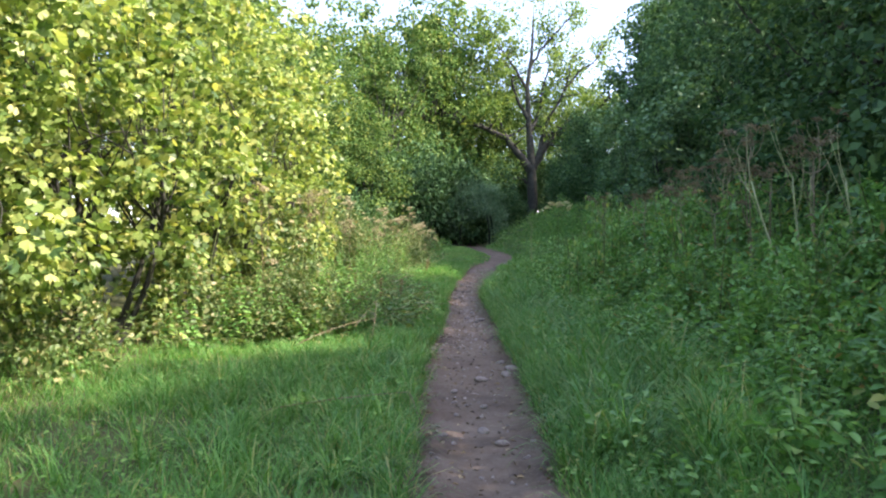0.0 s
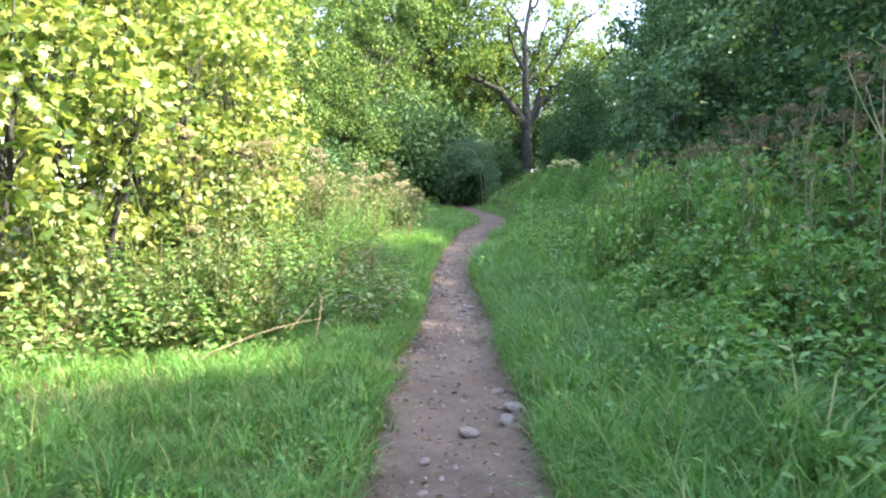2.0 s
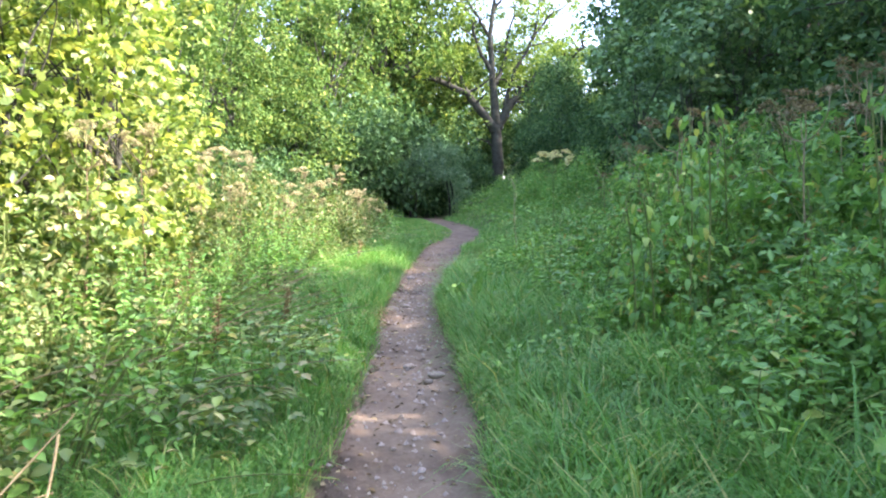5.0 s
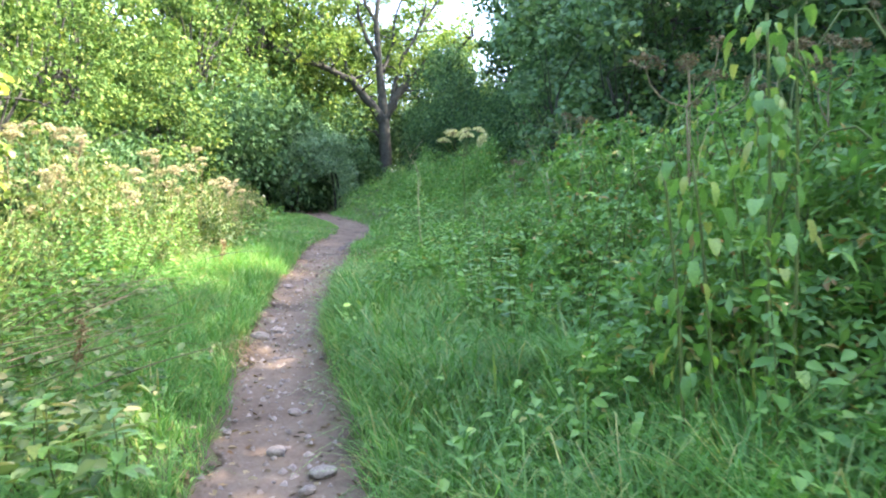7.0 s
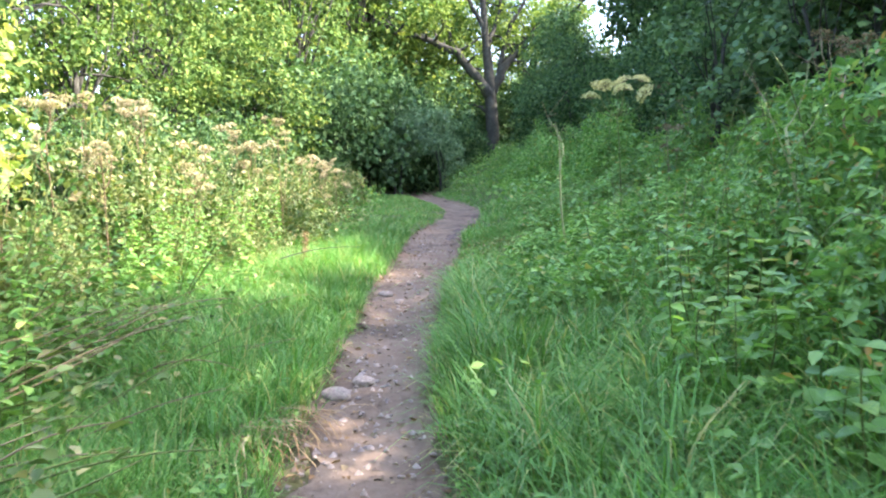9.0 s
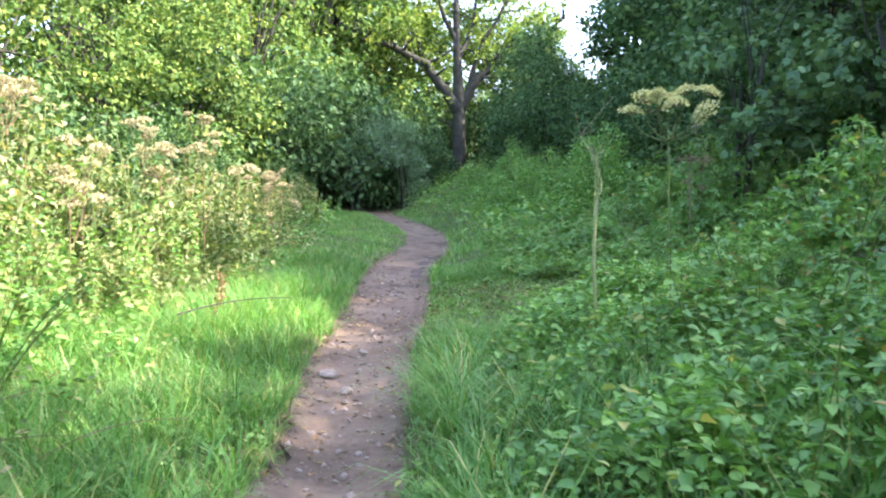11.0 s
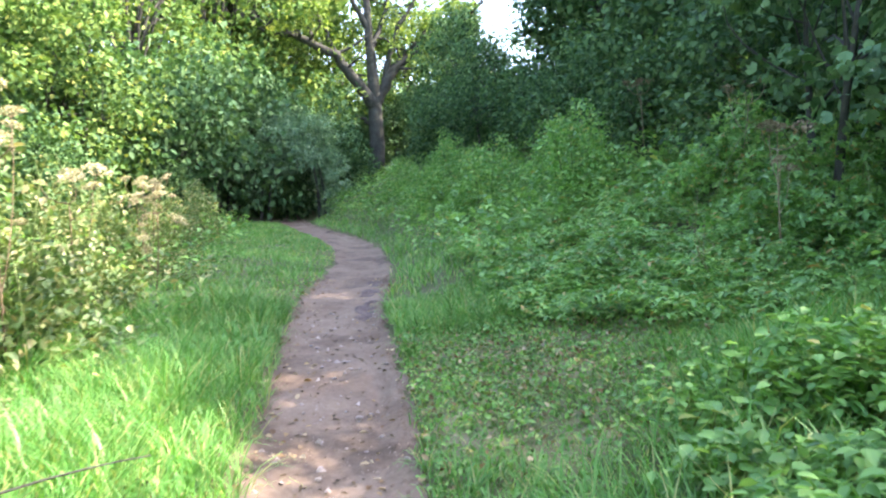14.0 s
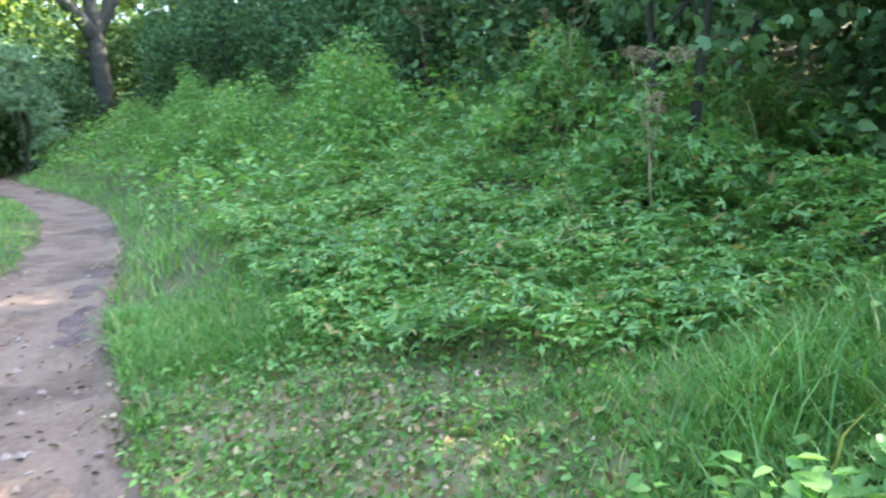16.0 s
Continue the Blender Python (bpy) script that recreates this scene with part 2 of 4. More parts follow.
def template(pts, tris):
    return np.array(pts, float), np.array(tris, int)


OVATE = template([(0, 0, 0), (-0.3, 0.3, 0.1), (-0.24, 0.66, 0.07), (0, 1, -0.1), (0.24, 0.66, 0.07), (0.3, 0.3, 0.1)],
                 [(0, 2, 1), (0, 3, 2), (0, 4, 3), (0, 5, 4)])
KITE = template([(0, 0, 0), (-0.32, 0.45, 0.1), (0.32, 0.45, 0.1), (0, 1, -0.1)], [(0, 3, 1), (0, 2, 3)])
LANCE = template([(0, 0, 0), (-0.13, 0.4, 0.04), (0.13, 0.4, 0.04), (0, 1, -0.15)], [(0, 3, 1), (0, 2, 3)])
LOBED = template([(0, 0, 0), (-0.5, 0.25, 0.02), (-0.42, 0.66, 0), (-0.13, 0.62, 0.1), (0, 1, -0.08), (0.13, 0.62, 0.1), (0.42, 0.66, 0), (0.5, 0.25, 0.02)],
                 [(0, 2, 1), (0, 3, 2), (0, 4, 3), (0, 5, 4), (0, 6, 5), (0, 7, 6)])
TRIPLE = template([(0, 0, 0), (-0.17, 0.62, 0.06), (0, 1, -0.08), (0.17, 0.62, 0.06),
                   (0, 0.28, 0), (-0.35, 0.52, 0.05), (-0.6, 0.42, -0.08), (-0.33, 0.24, 0.04),
                   (0, 0.29, 0), (0.33, 0.24, 0.04), (0.6, 0.42, -0.08), (0.35, 0.52, 0.05)],
                  [(0, 2, 1), (0, 3, 2), (4, 6, 5), (4, 7, 6), (8, 10, 9), (8, 11, 10)])
ARCH = template([(-0.5, 0, 0), (0.5, 0, 0), (-0.45, 0.45, 0.06), (0.45, 0.45, 0.06), (-0.3, 0.72, 0.26), (0.3, 0.72, 0.26), (0, 0.78, 0.62)], [(0, 1, 3), (0, 3, 2), (2, 3, 5), (2, 5, 4), (4, 5, 6)])
BLADE = template([(-0.5, 0, 0), (0.5, 0, 0), (-0.42, 0.5, 0.1), (0.42, 0.5, 0.1), (0, 0.92, 0.42)], [(0, 1, 3), (0, 3, 2), (2, 3, 4)])


def unit(a):
    return a / (np.linalg.norm(a, axis=-1, keepdims=True) + 1e-9)


def place(tmpl, P, D, N, S, W=None):
    """Copies of a leaf: at P, along D, facing N, S long (W: width factor)."""
    tv, tf = tmpl
    D = unit(np.asarray(D, float))
    X = unit(np.cross(D, N))
    Z = np.cross(X, D)
    S = np.asarray(S, float)[:, None, None]
    W = 1.0 if W is None else np.asarray(W, float)[:, None, None]
    V = np.asarray(P)[:, None] + S * (W * tv[None, :, 0:1] * X[:, None] + tv[None, :, 1:2] * D[:, None] + tv[None, :, 2:3] * Z[:, None])
    F = tf[None] + (np.arange(len(P)) * len(tv))[:, None, None]
    return V.reshape(-1, 3), F.reshape(-1, 3)


def sphere_dirs(n):
    return unit(rng.normal(size=(n, 3)))


def clump_leaves(C, R, per, tmpl, size, flat=0.75, droop=0.35, up=0.8):
    """Leaves in loose shells round the clump centres C of radii R."""
    C, R = np.repeat(C, per, 0), np.repeat(R, per)
    o = sphere_dirs(len(C))
    r = R * rng.uniform(0.35, 1.08, len(C)) ** 0.6
    P = C + o * r[:, None] * np.array([1, 1, flat])
    D = unit(o * 0.7 + rng.normal(size=o.shape) * 0.7 + np.array([0, 0, -droop]))
    N = unit(o * 0.8 + rng.normal(size=o.shape) * 0.38 + np.array([0, 0, up * 0.8]))
    return place(tmpl, P, D, N, size * rng.uniform(0.65, 1.25, len(C)))


def part(name, me, parent, label=""):
    ob = new(name, me)
    ob.parent = parent
    return tagged(ob, label)


def thing(name, label, category, group="", x=0.0, y=0.0, z=0.0):
    ob = new(name)
    ob.location = (x, y, z)
    return tagged(ob, label, category, group)


def bent(p, q, bow, n=6):
    """A bowed line from p to q."""
    p, q = np.asarray(p, float), np.asarray(q, float)
    s = np.linspace(0, 1, n)[:, None]
    return p + (q - p) * s + np.asarray(bow, float) * (4 * s * (1 - s))


# ---- ground and path ----
def ground():
    xs = np.concatenate([[-400, -150, -60, -30, -18, -12], np.arange(-8, 10.01, 0.16), [11, 12, 13, 15, 20, 35, 70, 160, 400]])
    ys = np.concatenate([[-400, -150, -60, -25, -12, -8], np.arange(-5, 48.01, 0.2), [49, 50, 52, 55, 58, 62, 66, 70, 76, 84, 100, 140, 220, 500]])
    X, Y = np.meshgrid(xs, ys)
    Z = ground_z(X, Y)
    V = np.stack([X, Y, Z], -1).reshape(-1, 3)
    i = np.arange((len(ys) - 1) * len(xs)).reshape(len(ys) - 1, len(xs))[:, :-1].ravel()
    F = np.stack([i, i + 1, i + 1 + len(xs), i + len(xs)], -1)
    tagged(new("ground", smooth(mesh_np("ground", V, F, M_SOIL))), "dark soil with moss and leaf litter under the plants", "ground", kind="structure")
    ys = np.arange(-8, 62, 0.07)
    s = np.linspace(-1.35, 1.35, 34)
    Y, S = np.meshgrid(ys, s, indexing="ij")
    X = centre(Y) + S * (half(Y) + 0.13 * wob(S * 0.7, Y, 1.9) + 0.1 * wob(np.sign(S) * 3, Y, 4.0))
    Z = path_z(X, Y) - 0.25 * np.clip(np.abs(S) - 1.0, 0, 1)
    V = np.stack([X, Y, Z], -1).reshape(-1, 3)
    i = np.arange((len(ys) - 1) * len(s)).reshape(len(ys) - 1, len(s))[:, :-1].ravel()
    F = np.stack([i, i + 1, i + 1 + len(s), i + len(s)], -1)
    tagged(new("dirt_path", smooth(mesh_np("dirt_path", V, F, M_PATH))), "narrow trodden path of reddish brown earth with grit", "path", kind="structure")


ground()


# ---- grass ----
def blades(n, x0, x1, y0, y1, length, keep, width=0.0045):
    x, y = rng.uniform(x0, x1, n), rng.uniform(y0, y1, n)
    k = keep(x, y) > rng.uniform(0, 1, n)
    x, y = x[k], y[k]
    P = np.stack([x, y, ground_z(x, y) - 0.01], -1)
    a = rng.uniform(0, 2 * np.pi, len(x))
    lean = rng.uniform(0.1, 0.75, len(x))
    D = np.stack([np.cos(a) * lean, np.sin(a) * lean, np.ones(len(x))], -1)
    N = np.stack([np.cos(a), np.sin(a), -0.2 * np.ones(len(x))], -1)
    S = length * rng.uniform(0.45, 1.3, len(x)) * (0.85 + 0.5 * wob(x, y, 0.9)) * np.where(x > centre(y), np.interp(y, [16.5, 18.5], [1.45, 0.75]), 1.0) * np.clip(1.1 - 0.55 * worn_at(x, y), 0.3, 1) * np.where((x < centre(y) - 0.9) & (y > 14), 1.5, 1.0)
    return place(BLADE, P, D, N, S, width / S * rng.uniform(0.7, 1.5, len(x)))


def worn_at(x, y):
    """How worn the turf is where a side path leaves the path."""
    return np.exp(-(((x - 2.1) / 1.5) ** 2 + ((y - 23.4) / 1.7) ** 2) ** 2)


def verge(x, y):
    d = x - centre(y)
    e = np.abs(d) - half(y) - 0.05 * wob(x, y, 2.0)
    k = np.clip(e / 0.12, 0, 1) * np.where(d > 0, np.clip(1.3 - e / np.where(y > 21.5, 3.4, 2.2), 0.15, 1), np.clip(1.3 - e / 2.6, 0.25, 1))
    return k * np.clip(1.05 - worn_at(x, y), 0.75, 1)


def tuft(x, y, n, length):
    """A clump of long arching blades."""
    a = rng.uniform(0, 2 * np.pi, n)
    r = rng.uniform(0, 0.07, n)
    px, py = x + np.cos(a) * r, y + np.sin(a) * r
    lean = rng.uniform(0.15, 0.9, n)
    P = np.stack([px, py, ground_z(px, py) - 0.01], -1)
    D = np.stack([np.cos(a) * lean, np.sin(a) * lean, np.ones(n)], -1)
    N = np.stack([np.cos(a), np.sin(a), np.full(n, -0.5)], -1)
    S = length * rng.uniform(0.6, 1.2, n)
    return place(ARCH, P, D, N, S, 0.008 / S * rng.uniform(0.7, 1.3, n))


def grass():
    g = Geo()
    g.add(*blades(45000, -4.0, 3.2, 1.5, 6, 0.2, verge, 0.006))
    g.add(*blades(140000, -3.4, 3.0, 6, 17, 0.24, verge, 0.006))
    g.add(*blades(110000, -3.2, 4.2, 17, 27, 0.28, verge, 0.007))
    g.add(*blades(40000, -4, 9, 27, 46, 0.4, lambda x, y: np.clip((np.abs(x - centre(y)) - half(y)) / 0.1, 0, 1) * np.where(x < centre(y), 0.0, 1.0), 0.012))
    g.add(*blades(46000, -3, 2.6, 27, 46, 0.1, lambda x, y: np.clip((centre(y) - x - half(y)) / 0.1, 0, 1), 0.012))
    g.add(*blades(26000, 1.2, 4.6, 16.5, 22.4, 0.62, lambda x, y: 0.55 * np.clip((x - centre(y) - half(y) - 0.15) / 0.3, 0, 1) * (1 - worn_at(x, y)) * np.clip(0.5 + wob(x, y, 1.1), 0, 1), 0.009))
    g.add(*blades(12000, 0.7, 2.6, 5.0, 18.0, 0.42, lambda x, y: 0.8 * np.clip((x - centre(y) - half(y) - 0.1) / 0.25, 0, 1) * np.clip(0.35 + wob(x, y, 1.6), 0, 1), 0.011))
    g.add(*blades(80000, 1.2, 5.4, 21.8, 25.4, 0.24, lambda x, y: np.clip((x - centre(y) - half(y) - 0.02) / 0.3, 0, 1) * np.clip(0.6 + wob(x, y, 1.7), 0.3, 1), 0.007))
    n = 1500
    x, y = rng.uniform(-2.6, 2.6, n), rng.uniform(3, 27, n)
    k = verge(x, y) * (1 - worn_at(x, y)) > rng.uniform(0, 1, n)
    for a, b in zip(x[k], y[k]):
        g.add(*tuft(a, b, 26, rng.uniform(0.26, 0.5) * (1.0 if b < 17.5 or a < float(centre(b)) else 0.6)))
    n = 900
    y = rng.uniform(4, 20, n)
    x = centre(y) + half(y) + 0.3 + rng.uniform(0, 1, n) ** 1.3 * 1.2
    k = np.clip(0.45 + wob(x, y, 1.2), 0, 1) > rng.uniform(0, 1, n)
    for a, b in zip(x[k], y[k]):
        g.add(*tuft(a, b, 30, rng.uniform(0.4, 0.75)))
    n = 420
    x, y = rng.uniform(2.1, 4.8, n), rng.uniform(19.8, 22.4, n)
    k = (x - 1.9 - 0.75 * (y - 20.5) > 0) & (wob(x, y, 1.3) > -0.25)
    for a, b in zip(x[k], y[k]):
        g.add(*tuft(a, b, 26, rng.uniform(0.25, 0.45)))
    g.add(*blades(30000, -7.5, -2.6, 2.5, 9.5, 0.2, lambda x, y: np.clip(0.8 + 0.5 * wob(x, y, 1.5), 0, 1), 0.008))
    tagged(new("grass", g.build("grass", M_GRASS)), "lush green grass on both verges of the path", "grass", kind="stuff")


grass()


# ---- herbs: low leafy carpet ----
def herb_patch(name, label, n, x0, x1, y0, y1, height, size, keep, tmpl=OVATE, material=None, category="plants", low=0.62, gap=1.0):
    x, y = rng.uniform(x0, x1, n), rng.uniform(y0, y1, n)
    k = keep(x, y) > rng.uniform(0, 1, n)
    x, y = x[k], y[k]
    k = np.clip(1.0 - 0.4 * gap + gap * (1.1 * wob(x, y, 2.4) + 0.9 * wob(x + 5, y, 1.1)), 0.05, 1) > rng.uniform(0, 1, len(x))
    x, y = x[k], y[k]
    h = height * np.clip(0.62 + 0.55 * wob(x, y, 1.3) + 0.4 * wob(x, y, 2.4), 0.1, 1.45) * rng.uniform(0.3, 1.05, len(x)) ** 0.7
    h = h * np.interp(y, [18.5, 20.5, 24, 26], [1, low, low, 1])
    P = np.stack([x, y, ground_z(x, y) + h], -1)
    a = rng.uniform(0, 2 * np.pi, len(x))
    D = np.stack([np.cos(a), np.sin(a), rng.uniform(-0.6, 0.3, len(x))], -1)
    N = unit(rng.normal(size=P.shape) * 0.35 + np.array([0, 0, 1]))
    me = mesh_np(name, *place(tmpl, P, D, N, size * rng.uniform(0.6, 1.3, len(x)) * np.interp(y, [18, 20, 23, 24], [1, 0.1 + low, 0.1 + low, 1])), material or M_HERB)
    return tagged(new(name, me), label, category, kind="stuff")


def mound_edge(x):
    """Where the bramble mound begins, behind the worn turning."""
    return np.interp(x, [1.8, 2.1, 2.66, 3.23, 3.77, 4.5, 6], [27.0, 25.5, 24.0, 23.1, 22.8, 22.6, 22.4])


def right_band(a, b, s=0.35):
    def keep(x, y):
        d = x - centre(y) - half(y)
        return np.clip((d - a) / s, 0, 1) * np.clip((b - d) / s, 0, 1) * np.clip(0.65 + 0.6 * wob(x, y, 0.8), 0.1, 1)
    return keep


def hedge_foot(x, y):
    """Weeds spread from the hedge foot towards the path further along."""
    return np.clip((np.interp(y, [8, 9.2, 10.2, 11.2], [-3.0, -2.3, -0.9, 0.2]) - x) / 0.4, 0, 1)


def left_band(a, b, s=0.35):
    def keep(x, y):
        d = centre(y) - x - half(y)
        return np.clip((d - a) / s, 0, 1) * np.clip((b - d) / s, 0, 1) * np.clip(0.6 + 0.7 * wob(x, y, 0.8), 0.1, 1)
    return keep


herb_patch("nettle_patch", "bright green nettles and ground elder on the bank", 56000, 1, 7, 2, 22.9, 0.55, 0.085, lambda x, y: right_band(0.95, 4.5)(x, y) * np.where(y > 22.2, x > 4.0, 1.0))
herb_patch("ground_elder", "lush bright ground elder beside the path", 62000, 1.0, 5.2, 17.0, 22.6, 0.58, 0.064, lambda x, y: right_band(np.interp(y, [17, 20, 21.5, 22.6], [0.35, 0.5, 1.0, 1.6]), 4.0, 0.3)(x, y) * np.clip((y - 17) / 1.2, 0, 1) * np.clip((21.8 - y + 0.2 * (x - 2)) / 0.5, 0, 1), low=0.95)
herb_patch("verge_herbs", "bright soft herbs growing through verge grass", 20000, 0.4, 3.0, 3, 18, 0.46, 0.062, lambda x, y: right_band(0.12, 1.9)(x, y) * np.clip(0.55 + wob(x, y, 1.5), 0, 1))
herb_patch("herb_carpet", "low green herbs in the grass beside the path", 42000, -3, 2.8, 2, 25, 0.17, 0.048, lambda x, y: verge(x, y))
herb_patch("nettle_patch", "leafy herbs and nettles below the sunny hedge", 60000, -5, 0.2, 8, 30, 0.6, 0.08, lambda x, y: np.where(y < 15, left_band(0.12, 4.2)(x, y), left_band(0.8, 4.2)(x, y)) * hedge_foot(x, y) * np.interp(y, [15, 18, 26, 28], [1, 0.3, 0.3, 1]), OVATE, M_SUNWEED)
herb_patch("bramble_carpet", "low sprawling bramble leaves over a mound", 62000, 1.8, 9, 22.3, 30, 0.4, 0.085, lambda x, y: np.clip((y - mound_edge(x) + 0.3 * wob(x, y, 2)) / 0.3, 0, 1) * np.clip((x - centre(y) - half(y) - 0.9) / 0.5, 0, 1), TRIPLE, M_BRAMBLE, low=0.95, gap=0.35)
herb_patch("far_undergrowth", "rough grass and herbs on the far bank", 26000, 2.8, 13, 28, 60, 0.8, 0.13, lambda x, y: np.clip((x - centre(y) - half(y) - 0.3) / 0.8, 0, 1))
herb_patch("far_undergrowth", "shaded weeds beside the far bend of the path", 14000, -9, 2, 27, 48, 0.7, 0.12, lambda x, y: np.clip((centre(y) - half(y) - np.interp(y, [28, 34, 45], [1.6, 1.9, 1.2]) - x) / 0.8, 0, 1))


# ---- trees and shrubs ----
def crown_centres(n, rx, ry, z0, z1, lobes=9):
    """Clump centres on the shells of several overlapping lobes, with an uneven outline."""
    a = rng.uniform(0, 2 * np.pi) + np.arange(lobes) * 2.4
    u = (np.arange(lobes) + rng.uniform(0, 1, lobes)) / lobes
    w = np.sqrt(np.clip(1 - (1.7 * u - 0.7) ** 2, 0.12, 1)) * rng.uniform(0.7, 1.15, lobes)
    L = np.stack([np.cos(a) * w * rx * 0.66, np.sin(a) * w * ry * 0.66, z0 + (z1 - z0) * (0.1 + 0.8 * u)], -1)
    LR = (rx + ry) / 2 * rng.uniform(0.34, 0.58, lobes)
    k = rng.integers(0, lobes, n)
    o = sphere_dirs(n)
    r = LR[k] * rng.uniform(0.55, 1.02, n) ** 0.5
    C = L[k] + o * r[:, None] * np.array([1, 1, 0.8])
    C[:, 2] = np.maximum(C[:, 2], z0 + 0.15 * rng.uniform(0, 1, n))
    return C, L


def tree_meshes(key, n, rx, ry, z0, z1, clump, per, tmpl, size, leaf, base_r, trunk_h, stems=1, lobes=9, flat=0.7, droop=0.35):
    """Stem meshes and a crown mesh for one kind of tree or shrub."""
    C, L = crown_centres(n, rx, ry, z0, z1, lobes)
    R = clump * rng.uniform(0.55, 1.4, n)
    crown = mesh_np(key + "_crown", *clump_leaves(C, R, per, tmpl, size, flat, droop), leaf)
    stem_meshes = []
    ends = np.concatenate([L, C[::7]])
    for i in range(stems):
        g = Geo()
        a = 2 * np.pi * i / stems + rng.uniform(0, 1)
        out = np.array([np.cos(a), np.sin(a), 0.0])
        foot = out * (0.0 if stems == 1 else base_r * 3)
        top = np.array([0, 0, trunk_h]) + rng.normal(size=3) * 0.2 + out * (0.0 if stems == 1 else 0.22 * trunk_h)
        line = bent(foot - (0, 0, 0.3), top, rng.normal(size=3) * 0.12, 8)
        g.tube(line, [base_r * 1.15, base_r * 0.5], 8)
        for e in ends[i::stems]:
            s = line[rng.integers(4, 8)]
            g.tube(bent(s, e, rng.normal(size=3) * 0.2 + (0, 0, 0.2), 6), [base_r * 0.34, base_r * 0.05], 5)
        stem_meshes.append(g.build(key + "_stem", M_BARK, True))
    return stem_meshes, crown


def tree(name, meshes, label, category, x, y, turn=0.0, scale=1.0, group="", tall=1.0):
    ob = thing(name, label, category, group, x, y, float(ground_z(x, y)))
    ob.rotation_euler = (0, 0, turn)
    ob.scale = (scale, scale, scale * tall)
    for me in meshes[0]:
        part("trunk" if len(meshes[0]) == 1 else "stem", me, ob)
    part("crown", meshes[1], ob)
    return ob


# sunny maple hedge beside the start of the path
MAPLE = [tree_meshes("maple", 190, 1.7, 1.9, 0.1, 7.2, 0.3, 42, LOBED, 0.115, M_MAPLE, 0.05, 3.0, 4, 14),
         tree_meshes("maple", 170, 1.6, 1.8, 0.1, 5.4, 0.29, 42, LOBED, 0.11, M_MAPLE, 0.04, 2.2, 4, 12)]
for i, (x, y, k, s) in enumerate([(-5.2, 6.6, 0, 1.0), (-4.7, 9.4, 1, 1.1), (-4.4, 12.2, 0, 0.95), (-4.2, 14.8, 0, 0.95), (-4.2, 17.2, 0, 1.0), (-6.8, 12, 0, 1.15), (-4.9, 19.4, 1, 1.05), (-7.0, 8.4, 0, 1.15), (-6.6, 3.4, 0, 1.05)]):
    tree("maple_shrub", MAPLE[k], "tall maple shrub with sunlit yellow-green leaves", "shrub", x, y, i * 2.1, s, "hedge shrubs")

# shaded trees on the bank, with unseen ones added to cast shade
DARK = [tree_meshes("shady", 180, 2.9, 2.9, -0.2, 10.0, 0.78, 50, KITE, 0.24, M_SHADETREE, 0.16, 4.5, 1, 14),
        tree_meshes("shady", 150, 2.6, 2.8, -0.2, 7.5, 0.8, 40, KITE, 0.23, M_SHADETREE, 0.1, 3.0, 2, 11),
        tree_meshes("thicket", 130, 2.4, 2.4, -0.2, 3.8, 0.7, 40, KITE, 0.19, M_SHADETREE, 0.05, 1.6, 4, 9)]
DARK.append(tree_meshes("shady", 185, 2.9, 2.9, -0.2, 10.0, 0.58, 84, KITE, 0.165, M_SHADETREE, 0.15, 4.5, 1, 14))
# Trees below y 3 stay out of view; these and back rows block sun.
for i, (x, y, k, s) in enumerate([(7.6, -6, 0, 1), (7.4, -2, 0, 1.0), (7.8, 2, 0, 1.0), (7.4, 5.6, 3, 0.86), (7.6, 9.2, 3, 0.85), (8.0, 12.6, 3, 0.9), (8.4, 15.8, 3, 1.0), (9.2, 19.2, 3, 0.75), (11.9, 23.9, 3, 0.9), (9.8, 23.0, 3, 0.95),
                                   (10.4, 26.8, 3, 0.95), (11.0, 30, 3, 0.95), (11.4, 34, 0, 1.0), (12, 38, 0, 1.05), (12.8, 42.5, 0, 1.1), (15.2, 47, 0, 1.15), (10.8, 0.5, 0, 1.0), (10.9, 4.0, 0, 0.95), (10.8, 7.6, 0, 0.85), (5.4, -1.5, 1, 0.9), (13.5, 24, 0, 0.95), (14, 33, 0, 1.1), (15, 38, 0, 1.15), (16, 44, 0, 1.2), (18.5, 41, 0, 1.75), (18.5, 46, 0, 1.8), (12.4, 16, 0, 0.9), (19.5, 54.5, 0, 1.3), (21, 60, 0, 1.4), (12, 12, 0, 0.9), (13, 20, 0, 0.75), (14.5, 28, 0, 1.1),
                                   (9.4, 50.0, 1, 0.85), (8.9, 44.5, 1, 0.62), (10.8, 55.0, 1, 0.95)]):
    tree("shady_tree", DARK[k], "dense green tree on the bank, leaf colour darkened for shade", "tree", x, y, i * 1.7, s, "trees on the bank")
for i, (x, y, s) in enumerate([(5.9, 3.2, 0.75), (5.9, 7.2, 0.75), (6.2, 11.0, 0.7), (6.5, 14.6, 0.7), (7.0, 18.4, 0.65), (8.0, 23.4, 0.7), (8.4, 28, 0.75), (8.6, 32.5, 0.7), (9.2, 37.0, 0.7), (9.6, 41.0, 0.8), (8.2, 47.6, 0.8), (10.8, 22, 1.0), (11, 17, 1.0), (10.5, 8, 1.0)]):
    tree("thicket_shrub", DARK[2], "leafy shrub at the foot of shady trees, colour darkened for shade", "shrub", x, y, i * 1.3, s, "shrubs on the bank")

SYC = tree_meshes("sycamore", 60, 1.5, 1.5, 0.95, 4.6, 0.38, 50, LOBED, 0.125, M_SYCAMORE, 0.05, 2.6, 2, 8, 0.6, 0.6)
